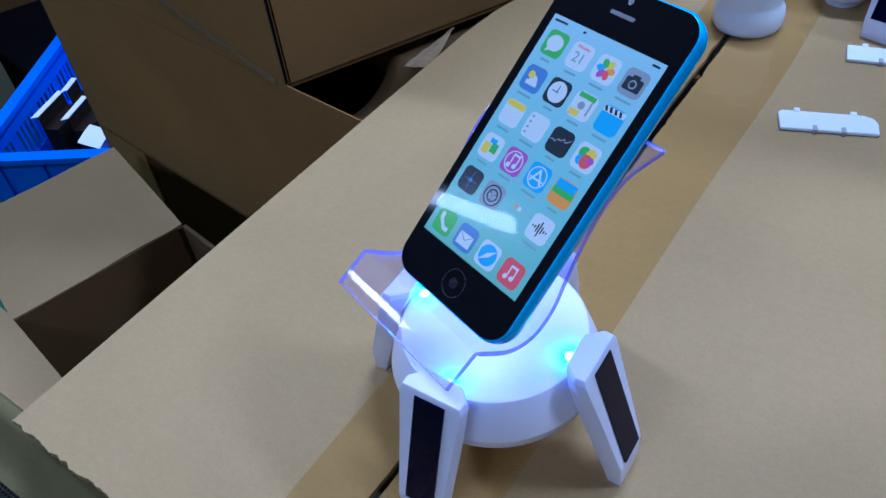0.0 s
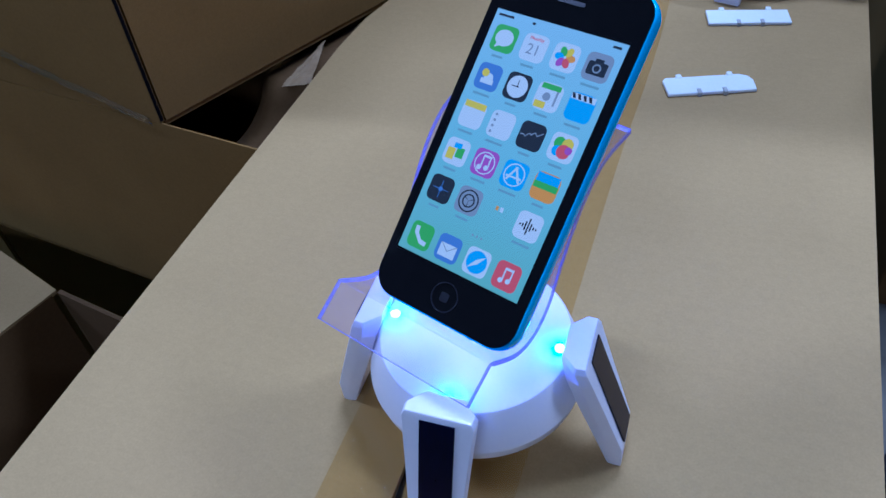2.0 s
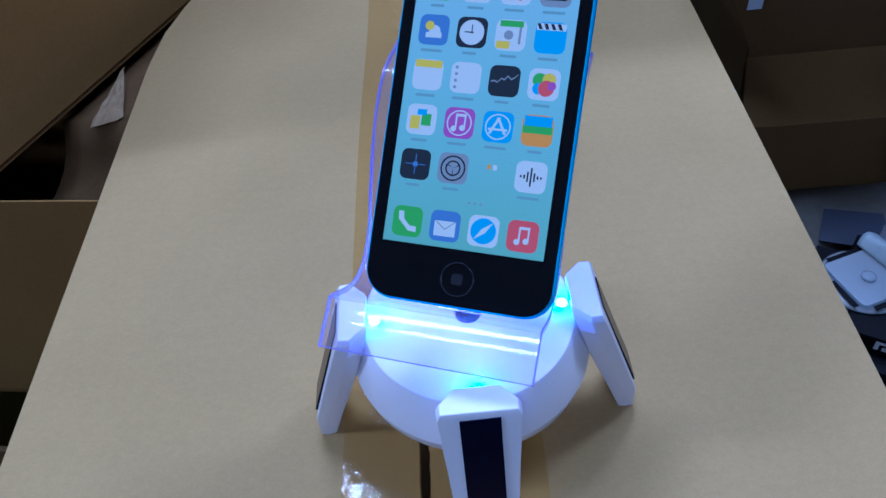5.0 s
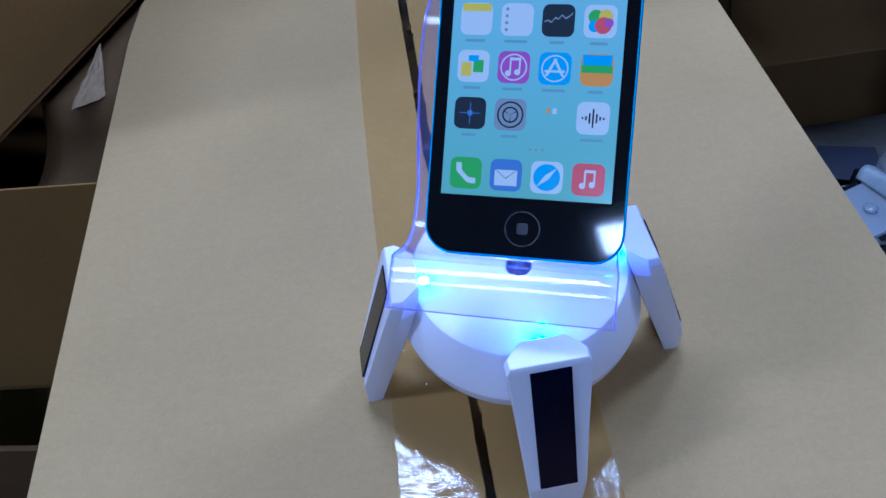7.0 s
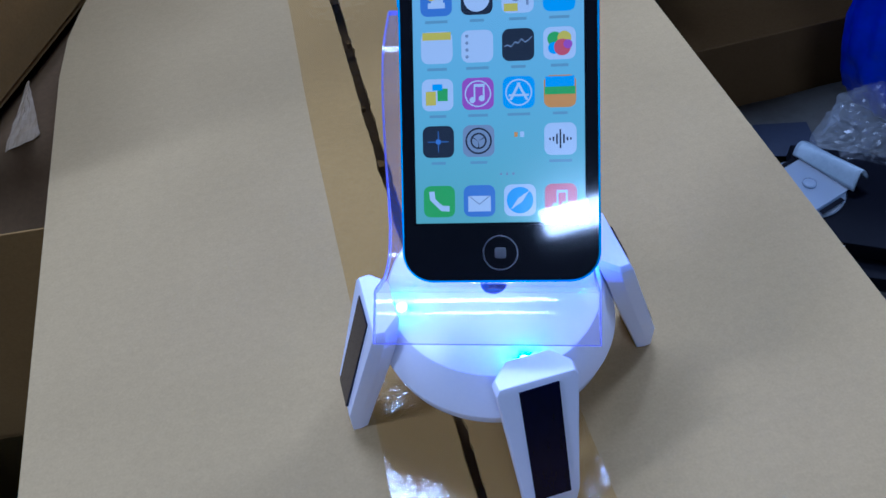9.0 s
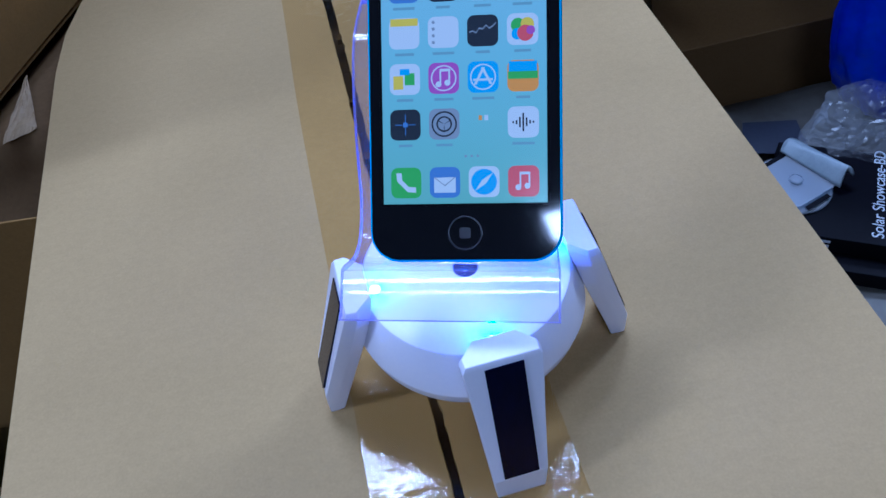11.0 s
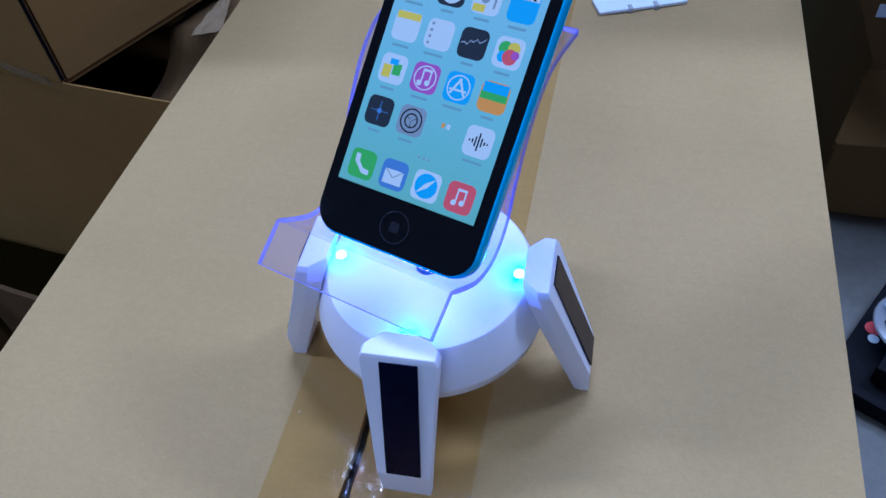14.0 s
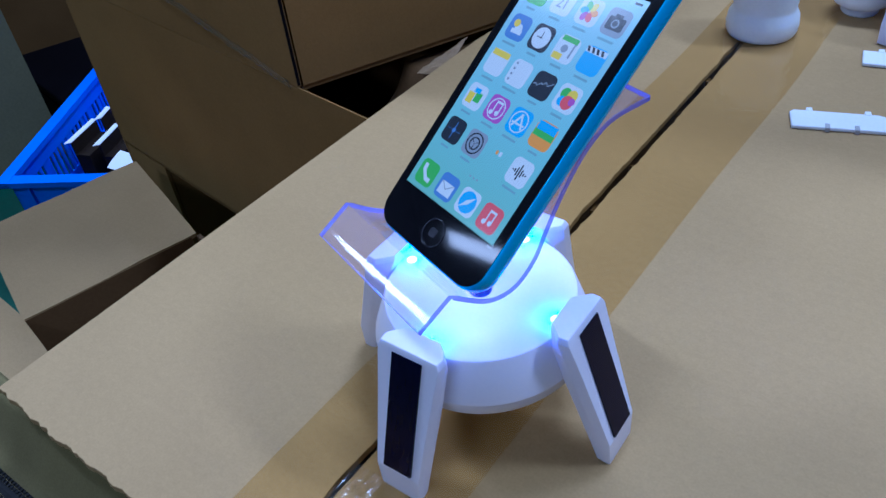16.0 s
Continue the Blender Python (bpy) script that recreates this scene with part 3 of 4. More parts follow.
                part("icon_mark", bars([rect(x, y + 0.0032, size * 0.94, 0.0020)]), I_WHITE, ic)
                part("icon_mark", bars([[(x - 0.0036 + i * 0.002, y + 0.0024), (x - 0.0026 + i * 0.002, y + 0.0024), (x - 0.0034 + i * 0.002, y + 0.0041), (x - 0.0044 + i * 0.002, y + 0.0041)] for i in range(4)], Z2), I_DARK, ic)
            elif k == (2, 0):
                part("icon_mark", bars([rect(x, y + 0.0033, size * 0.9, 0.0022)]), I_YELLOW, ic)
            elif k == (2, 1):
                part("icon_mark", bars([disc(x - 0.0030, y + 0.003 - i * 0.002, 0.0005, 10) for i in range(4)]), I_GREY, ic)
            elif k == (2, 2):
                line = [(x - 0.0040 + i * 0.0010, y + h) for i, h in enumerate((-0.0006, -0.0002, -0.0008, 0.0006, 0.0002, 0.0014, 0.0004, 0.0010, 0.0020))]
                part("icon_mark", bars([[p0, q0, (q0[0], q0[1] + 0.0004), (p0[0], p0[1] + 0.0004)] for p0, q0 in zip(line, line[1:])]), I_GREY, ic)
            elif k == (3, 0):
                part("icon_mark", bars([rect(x - 0.002, y - 0.001, 0.0030, 0.0040)]), I_YELLOW, ic)
                part("icon_mark", bars([rect(x + 0.0015, y, 0.0030, 0.0036)]), I_GREEN, ic)
                part("icon_mark", bars([rect(x, y + 0.0022, 0.0030, 0.0018)], Z2), I_AZURE, ic)
            elif k in ((3, 1), (5, 3)):
                part("icon_mark", bars([rect(x - 0.0010, y + 0.0002, 0.0005, 0.0040), rect(x + 0.0017, y + 0.0006, 0.0005, 0.0040), rect(x + 0.0004, y + 0.0024, 0.0032, 0.0008), disc(x - 0.0016, y - 0.0018, 0.0009, 12), disc(x + 0.0011, y - 0.0014, 0.0009, 12)]), I_WHITE, ic)
                if k == (3, 1):
                    part("icon_ring", lathe([(0.0035, Z1), (0.0035, Z1 + 0.0001), (0.0039, Z1 + 0.0001), (0.0039, Z1)], 28, centre=(x, y)), I_WHITE, ic)
            elif k == (3, 2):
                part("icon_ring", lathe([(0.0035, Z1), (0.0035, Z1 + 0.0001), (0.0039, Z1 + 0.0001), (0.0039, Z1)], 28, centre=(x, y)), I_WHITE, ic)
                part("icon_mark", bars([[(x - 0.0028, y - 0.0022), (x - 0.0020, y - 0.0022), (x + 0.0006, y + 0.0028), (x - 0.0002, y + 0.0028)], [(x + 0.0020, y - 0.0022), (x + 0.0028, y - 0.0022), (x + 0.0002, y + 0.0028), (x - 0.0006, y + 0.0028)], rect(x, y - 0.0008, 0.0058, 0.0006)]), I_WHITE, ic)
            elif k == (3, 3):
                part("icon_mark", bars([rect(x, y + 0.0028, size * 0.9, 0.0030)]), I_AZURE, ic)
                part("icon_mark", bars([rect(x, y + 0.0002, size * 0.95, 0.0022)]), I_GREEN, ic)
            elif k == (4, 1):
                for r0, r1 in ((0.0034, 0.0039), (0.0019, 0.0024)):
                    part("icon_ring", lathe([(r0, Z1), (r0, Z2), (r1, Z2), (r1, Z1)], 24, centre=(x, y)), I_DARK, ic)
                part("icon_mark", bars([[(x + 0.0024 * math.cos(a) - 0.0002 * math.sin(a), y + 0.0024 * math.sin(a) + 0.0002 * math.cos(a)), (x + 0.0024 * math.cos(a) + 0.0002 * math.sin(a), y + 0.0024 * math.sin(a) - 0.0002 * math.cos(a)), (x, y)] for a in (0.52, 2.62, 4.71)]), I_DARK, ic)
            elif k == (4, 0):
                part("icon_mark", bars([rect(x, y, 0.0062, 0.0002), rect(x, y, 0.0002, 0.0062), rect(x, y, 0.0014, 0.0014)]), I_NAVY, ic)
            elif k == (4, 3):
                part("icon_mark", bars([rect(x - 0.0030 + i * 0.001, y, 0.0005, h) for i, h in enumerate((0.0006, 0.0012, 0.003, 0.0055, 0.0026, 0.001, 0.0006))]), I_DARK, ic)
            elif k == (5, 0):
                part("icon_mark", bars([[(x - 0.003, y + 0.003), (x - 0.0014, y + 0.0030), (x - 0.0012, y + 0.0008), (x + 0.0008, y - 0.0012), (x + 0.003, y - 0.0014), (x + 0.003, y - 0.003), (x + 0.0005, y - 0.0028), (x - 0.0028, y + 0.0005)]]), I_WHITE, ic)
            elif k == (5, 1):
                part("icon_mark", bars([rect(x, y - 0.0008, 0.0066, 0.0046)]), I_WHITE, ic)
                part("icon_mark", bars([[(x - 0.0033, y + 0.0015), (x, y - 0.0012), (x + 0.0033, y + 0.0015), (x + 0.0029, y + 0.0015), (x, y - 0.0008), (x - 0.0029, y + 0.0015)]], Z2), I_GREY, ic)
            elif k == (5, 2):
                part("icon_mark", bars([disc(x, y, 0.0039, 24)]), I_AZURE, ic)
                part("icon_mark", bars([[(x - 0.0028, y - 0.0028), (x + 0.0006, y - 0.0005), (x + 0.0028, y + 0.0028), (x - 0.0005, y + 0.0006)]], Z2), I_WHITE, ic)
            if r < 5 and k != (4, 2):
                part("caption_bar", bars([rect(x, y - 0.0063, 0.0042 + 0.0008 * ((r * 3 + c * 5) % 4), 0.0008)], Z0), I_CAPTION, scr)
    for x, w in ((-0.0205, 0.006), (0.0215, 0.003), (-0.0095, 0.0012)):
        part("status_mark", bars([rect(x, 0.0425, w, 0.0008)], Z0), I_DARK, scr)
    part("status_mark", bars([rect(0.0050, 0.0348 - 4 * dy + 0.0016, 0.0010, 0.0014)], Z0), I_ORANGE, scr)
    part("status_mark", bars([rect(0.0068, 0.0348 - 4 * dy + 0.0016, 0.0012, 0.0016)], Z0), I_WHITE, scr)
    for i in range(3):
        part("page_dot", bars([disc(0.0005 + i * 0.0018, -0.0300, 0.0004, 8)], Z0), I_GREY, scr)
    bm = bmesh.new()
    bm.faces.new([bm.verts.new((x, y, 0.00064)) for x, y in rounded(0.0515, 0.0900, 0.001, 3)])
    cover = part("cover_glass", bm, COVER, p)
    cover.visible_shadow = False
    return p


smartphone(ROTOR @ pose(0.0035, 0.0193, 0.1357, 42.2, -0.7, 0))


# ---- small things on the carton ----
def plastic_cover(m, slanted):
    c = thing("plastic_cover", m, "small white plastic battery cover lying flat on the cardboard", "plastic cover", "plastic covers on the box")
    w, d = 0.0565, 0.0188
    if slanted:
        pts = [(-w / 2 + 0.001, -d / 2), (w / 2, -d / 2 + 0.0005), (w / 2 + 0.0004, 0.002), (w / 2 - 0.002, 0.007), (w / 2 - 0.007, d / 2), (-w / 2 + 0.002, d / 2), (-w / 2, d / 2 - 0.003)]
    else:
        pts = [(-w / 2, -d / 2), (w / 2, -d / 2), (w / 2, d / 2 - 0.001), (-w / 2, d / 2)]
    soften(part("plate", prism(pts, 0.0002, 0.0026), WHITE_MATT, c), 0.0007, 2)
    for x in (-0.017, 0.0155):
        soften(part("tab", block(x - 0.0018, x + 0.0018, d / 2 - 0.0015, d / 2 + 0.0028, 0.0004, 0.0030), WHITE_MATT, c), 0.0004, 1)
    for x in (-0.0075, 0.0085):
        soften(part("clip", block(x - 0.0013, x + 0.0013, -d / 2 - 0.0014, -d / 2 + 0.004, 0.0003, 0.0033), GREY_PLASTIC, c), 0.0003, 1)
    return c


plastic_cover(pose(0.0665, 0.2755, 0.0, 0, 0, 19), True)
plastic_cover(pose(0.0835, 0.3665, 0.0, 0, 0, 13.5), False)


def frosted_cup(m):
    c = thing("plastic_cup", m, "white frosted plastic cup standing upside down on the taped box", "plastic cup")
    prof = [(0.0, 0.0003), (0.0205, 0.0003), (0.0228, 0.0012), (0.0242, 0.004), (0.0246, 0.009), (0.0238, 0.015), (0.0216, 0.019), (0.0212, 0.021), (0.0216, 0.024), (0.0216, 0.046), (0.0208, 0.050), (0.0, 0.050)]
    part("body", lathe(prof, 56), FROSTED, c, smooth=True)
    return c


frosted_cup(pose(-0.0155, 0.3715, 0.0))


def lens_cap(m):
    c = thing("plastic_housing", m, "white round plastic housing with a darker foot standing on the box", "plastic housing")
    part("body", lathe([(0.0, 0.007), (0.016, 0.007), (0.019, 0.009), (0.0205, 0.014), (0.0205, 0.030), (0.018, 0.034), (0.0, 0.034)], 48), WHITE_MATT, c, smooth=True)
    part("foot", lathe([(0.0, 0.0002), (0.0115, 0.0002), (0.013, 0.002), (0.0125, 0.0068), (0.0, 0.0068)], 40), FROSTED, c, smooth=True)
    return c


lens_cap(pose(0.0345, 0.432, 0.0))
led_stand(pose(0.083, 0.4455, 0.0, 0, 0, -16), None, False)

# ---- boxes on the far and the left side ----
def board_box(name, foot, z0, z1, label, top=None, thick=0.004, board=None):
    """A closed box on a ground outline (anticlockwise from its near right corner), each side a board of its own."""
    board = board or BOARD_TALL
    b = thing(name, pose(0, 0, z0), label, "cardboard box")
    h = z1 - z0
    mid = sum((Vector(p) for p in foot), Vector((0, 0))) / len(foot)
    for p, q in zip(foot, foot[1:] + foot[:1]):
        p, q = Vector(p), Vector(q)
        d = (q - p).normalized()
        n = Vector((-d.y, d.x)) * thick
        soften(part("side", prism([tuple(p + d * (thick + 0.0005)), tuple(q), tuple(q + n), tuple(p + d * (thick + 0.0005) + n)], 0, h), board, b), 0.0003, 1)
    inset = [Vector(p) + (mid - Vector(p)).normalized() * (thick * 1.5 + 0.0006) for p in (top or foot)]
    part("top", prism([tuple(p) for p in inset], h - 0.004, h - 0.0002), board, b)
    return b


def left_boxes():
    # a stack beside the carton: a narrow box, a large one on it a tall one on top
    ledge, top = -0.215, -0.0136
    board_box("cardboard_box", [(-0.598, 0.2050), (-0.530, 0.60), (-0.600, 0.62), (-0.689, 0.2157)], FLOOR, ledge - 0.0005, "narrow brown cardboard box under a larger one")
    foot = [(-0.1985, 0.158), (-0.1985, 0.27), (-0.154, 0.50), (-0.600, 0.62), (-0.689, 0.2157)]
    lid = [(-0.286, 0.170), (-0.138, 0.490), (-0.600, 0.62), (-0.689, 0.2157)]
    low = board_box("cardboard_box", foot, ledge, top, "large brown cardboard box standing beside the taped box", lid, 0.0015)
    # sunken dark strip between the tall box and the taped one, imitating the shadow there
    dip = [(Vector((-0.300, 0.1725)), Vector((-0.2005, 0.1602))), (Vector((-0.150, 0.496)), Vector((-0.156, 0.496)))]
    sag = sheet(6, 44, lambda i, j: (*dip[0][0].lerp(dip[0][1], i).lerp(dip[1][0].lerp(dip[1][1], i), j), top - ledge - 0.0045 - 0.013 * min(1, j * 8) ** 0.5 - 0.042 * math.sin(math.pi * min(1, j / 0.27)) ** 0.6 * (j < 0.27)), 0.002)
    part("flap", sag, BOARD_DEEP_SHADE, low, "dark sunken strip standing in for the tall box's shade", smooth=True)
    part("bottom", prism(foot, -0.0003, 0.0036), BOARD_TALL, low)
    u, v = Vector((0.420, 0.907)), Vector((-0.993, 0.117))
    c0 = Vector((-0.287, 0.1683))
    n, m = Vector((u.y, -u.x)), Vector((v.y, -v.x))
    far, side = c0 + u * 0.36, c0 + v * 0.38
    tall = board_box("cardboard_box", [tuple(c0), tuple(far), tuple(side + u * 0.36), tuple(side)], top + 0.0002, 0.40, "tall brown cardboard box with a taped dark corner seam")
    part("corner_seam", prism([tuple(c0 + n * 0.0012), tuple(c0 + u * 0.0022 + n * 0.0012), tuple(c0 + u * 0.0022 + n * 0.0002), tuple(c0 + n * 0.0002)], 0.002, 0.41), BLACK, tall, "dark gap along the corner")
    # clear tape slanting over the joint of the two boxes, and a scrap between them
    a, b = c0 + v * 0.006 - m * 0.0012, c0 + v * 0.36 - m * 0.0012
    t = thing("tape_strip", pose(0, 0, top), "strip of clear shiny tape along the foot of the tall box", "tape")
    bm = sheet(70, 8, lambda i, j: (*(a.lerp(b, i) - m * (0.0010 + 0.0012 * noise.noise(Vector((i * 26, j * 3, 1))))), 0.076 * i + 0.0065 * (j - 0.3) + 0.0015 * noise.noise(Vector((i * 12, 0, 4)))), 0.0002)
    part("film", bm, TAPE_CLEAR, t, smooth=True)
    t = thing("paper_scrap", pose(-0.2250, 0.268, -0.0290), "crumpled pale paper scrap wedged between two boxes", "paper")
    a, b, tip = Vector((-0.0125, -0.020)), Vector((0.0080, -0.012)), Vector((0.0038, 0.0305))
    bm = sheet(10, 14, lambda i, j: (*(a.lerp(b, i)).lerp(tip, j * 0.96), 0.0010 + 0.0130 * j + 0.003 * abs(noise.noise(Vector((i * 2.5, j * 4, 2))))), 0.0003)
    part("sheet", bm, surface("pale_paper", (0.27, 0.18, 0.085), (0.36, 0.25, 0.125), 0.6, 300, 40), t, smooth=False)


left_boxes()


def open_box():
    b = thing("open_cardboard_box", pose(0, 0, FLOOR), "open brown cardboard box with its flaps folded outward", "cardboard box")
    z = -0.192 - FLOOR
    # upper rim corners follow the flap that hangs over the rim
    p = [Vector((-0.481, -0.034)), Vector((-0.440, 0.128)), Vector((-0.230, 0.095)), Vector((-0.222, -0.080))]
    for a, c in ((p[0], p[1]), (p[1], p[2]), (p[2], p[3]), (p[3], p[0])):
        d = (c - a).normalized()
        n = Vector((-d.y, d.x))
        part("side", prism([tuple(a + d * 0.001), tuple(c - d * 0.005), tuple(c - d * 0.005 + n * 0.004), tuple(a + d * 0.001 + n * 0.004)], 0.002, z - 0.0012), BOARD_DEEP_SHADE, b)
    part("bottom", prism([tuple(q) for q in p], 0.0, 0.0018), BOARD_DEEP_SHADE, b)

    def flap(quad, droop):
        a, c, d, e = [Vector((*q, 0)) for q in quad]
        bm = sheet(12, 12, lambda i, j: (*((a.lerp(c, i)).lerp(e.lerp(d, i), j)).xy, z + 0.001 - droop * j * j + 0.002 * noise.noise(Vector((i * 3, j * 3, droop * 90)))), 0.004)
        return part("flap", bm, BOARD, b, smooth=False)
    flap(((-0.481, -0.033), (-0.440, 0.129), (-0.614, 0.184), (-0.655, 0.020)), 0.008)
    flap(((-0.34, -0.058), (-0.492, -0.030), (-0.64, -0.02), (-0.43, -0.25)), 0.008)


open_box()


def crate():
    """Blue slotted plastic crate with folded cards in it."""
    c = thing("plastic_crate", pose(-1.1474, 0.2169, FLOOR), "bright blue slotted plastic crate holding folded cards", "crate")
    top = -0.4326 - FLOOR
    ex, ey = Vector((0.85, 0.527, 0)).normalized(), Vector((-0.527, 0.85, 0)).normalized()

    def wall(o, d, n, length, slots):
        """One side of the crate: upright strips and rails, leaving real slots."""
        def blk(s0, s1, z0, z1, t=0.004, out=0.0):
            q = [o + d * s0 - n * out, o + d * s1 - n * out, o + d * s1 + n * t, o + d * s0 + n * t]
            return prism([tuple(p.xy) for p in q], z0, z1)
        w = part("wall", blk(0, length, 0.004, top - 0.099), CRATE_BLUE, c)
        part("rail", blk(0, length, top - 0.036, top - 0.008), CRATE_BLUE, w)
        part("rim", blk(-0.015, length + 0.015, top - 0.010, top + 0.0004 * (1 if slots else 0), 0.008, 0.015), CRATE_BLUE, c, "pale blue rolled rim")
        if slots:
            k = int(length / 0.015)
            for i in range(k):
                s0 = i * length / k
                part("slat", blk(s0, s0 + (0.008 if i % 6 else 0.019), top - 0.099, top - 0.036, 0.003), CRATE_BLUE, w)
        else:
            part("panel", blk(0, length, top - 0.0988, top - 0.0362, 0.003), CRATE_BLUE, w)
        for s in np.arange(0.03, length, 0.076):
            part("rib", blk(s, s + 0.004, 0.006, top - 0.016, 0, 0.006), CRATE_BLUE, w)
    o = Vector((0, 0, 0))
    L, D = 0.255, 0.414
    wall(o, ex, Vector((-ex.y, ex.x, 0)), L, False)
    wall(o + ey * 0.0, ey, Vector((ey.y, -ey.x, 0)), D, True)
    wall(o + ex * L, ey, Vector((-ey.y, ey.x, 0)), D, True)
    wall(o + ey * D, ex, Vector((ex.y, -ex.x, 0)), L, True)
    part("bottom", prism([tuple((o + ex * a + ey * b_).xy) for a, b_ in ((0, 0), (L, 0), (L, D), (0, D))], 0, 0.0038), CRATE_BLUE, c)
    for (x0, y0), (x1, y1), z in (((-1.186, 0.3549), (-1.215, 0.4281), -0.4533), ((-1.2108, 0.4363), (-1.2288, 0.4708), -0.4533), ((-1.1308, 0.3784), (-1.157, 0.4391), -0.4533)):
        t = thing("folded_card", pose(0, 0, FLOOR + 0.004), "dark folded card box with a white edge inside the crate", "card box", "folded cards in the crate")
        d = Vector((x1 - x0, y1 - y0)).normalized()
        n = Vector((d.y, -d.x))
        a, b_ = Vector((x0, y0)), Vector((x1, y1))
        part("body", prism([tuple(a), tuple(b_), tuple(b_ + n * 0.030), tuple(a + n * 0.030)], 0, z - FLOOR - 0.030), DARK_CARD, t)
        part("flap", prism([tuple(a), tuple(b_), tuple(b_ + n * 0.002), tuple(a + n * 0.002)], z - FLOOR - 0.0298, z - FLOOR - 0.005), DARK_CARD, t)
        part("edge", prism([tuple(a - n * 0.009 - d * 0.006), tuple(b_ - n * 0.009 + d * 0.004), tuple(b_ + n * 0.002 + d * 0.001), tuple(a + n * 0.002)], z - FLOOR - 0.0048, z - FLOOR - 0.0035), WHITE_MATT, t, "white folded edge")
    t = thing("paper_sheet", pose(-1.0508, 0.3729, FLOOR + 0.0045), "white paper piece standing in the crate", "paper")
    part("sheet", block(-0.026, 0.026, 0.0172, 0.0184, 0, -0.4590 - FLOOR), WHITE_MATT, t, m=pose(0, 0, 0, 0, 0, 8))
    part("fold", sheet(6, 6, lambda i, j: (-0.026 + 0.052 * i + 0.004 * j, 0.0184 - 0.040 * j, -0.4588 - FLOOR - 0.004 * j - 0.006 * j * j), 0.0008), WHITE_MATT, t, "folded-over top", m=pose(0, 0, 0, 0, 0, 8))


crate()


def left_background():
    c = thing("metal_cabinet", pose(0, 0, FLOOR), "olive painted cabinet standing on the floor", "cabinet")
    part("body", prism([(-1.556, 0.489), (-2.15, 0.56), (-2.24, -0.20), (-1.646, -0.271)], 0, 0.22 - FLOOR), OLIVE, c)
    part("door", prism([(-1.5478, 0.488), (-1.5538, 0.4887), (-1.6418, -0.2595), (-1.6358, -0.2602)], 0.012, 0.21 - FLOOR), OLIVE, c)
    board_box("cardboard_box", [(-1.93, 0.60), (-1.62, 1.28), (-2.10, 1.46), (-2.36, 0.84)], FLOOR, 0.24, "dark brown cardboard box standing behind the crate", board=BOARD_SHADED)
    # low black box added to fill the dark area behind the crate
    c = thing("black_filler_box", pose(0, 0, FLOOR), "low black box filling the dark area behind the crate", "storage box")
    foot = [(-1.42, 0.50), (-1.30, 0.98), (-1.68, 1.10), (-1.88, 0.575)]
    soften(part("body", prism(foot, 0, 0.105), BLACK, c), 0.004, 2)
    soften(part("lid", prism(foot, 0.106, 0.128), BLACK, c), 0.006, 2)


left_background()


def cloth_bag():
    b = thing("fabric_bag", pose(0, 0, FLOOR), "grey-green fabric bag with a black zip lying before the box", "bag")

    def at(u, v):
        x, y = -0.40 + 0.46 * u, -0.119 - 0.20 * v
        z = -0.010 - 0.031 * min(1, v * 10) - 0.05 * max(0, v - 0.25) ** 2 + 0.004 * noise.noise(Vector((x * 22, y * 22, 0))) + 0.0015 * noise.noise(Vector((x * 70, y * 70, 4)))
        return x, y, z - FLOOR
    part("cover", sheet(60, 36, at, 0.004), FABRIC, b, smooth=True)
    part("body", block(-0.398, 0.058, -0.317, -0.1225, 0, -0.075 - FLOOR), FABRIC, b)
    def lie(x, y, up=0.0):
        return x, y, at((x + 0.40) / 0.46, (-0.119 - y) / 0.20)[2] + up
    zip_ = part("zip", sheet(80, 4, lambda i, j: lie(-0.38 + 0.42 * i, -0.1472 - 0.0040 * j, 0.0012 - 0.001 * abs(j - 0.5)), 0.0012), ZIP, b, "black zip tape")
    for k in range(100):
        x = -0.29 + 0.0026 * k
        for row, y in enumerate((-0.1444, -0.1463, -0.1524, -0.1543)):
            px, py, pz = lie(x + 0.0013 * (row % 2), y)
            part("stitch", block(px - 0.0008, px + 0.0008, py - 0.0008, py + 0.0008, pz - 0.002, pz + 0.0012), ZIP, zip_)


cloth_bag()


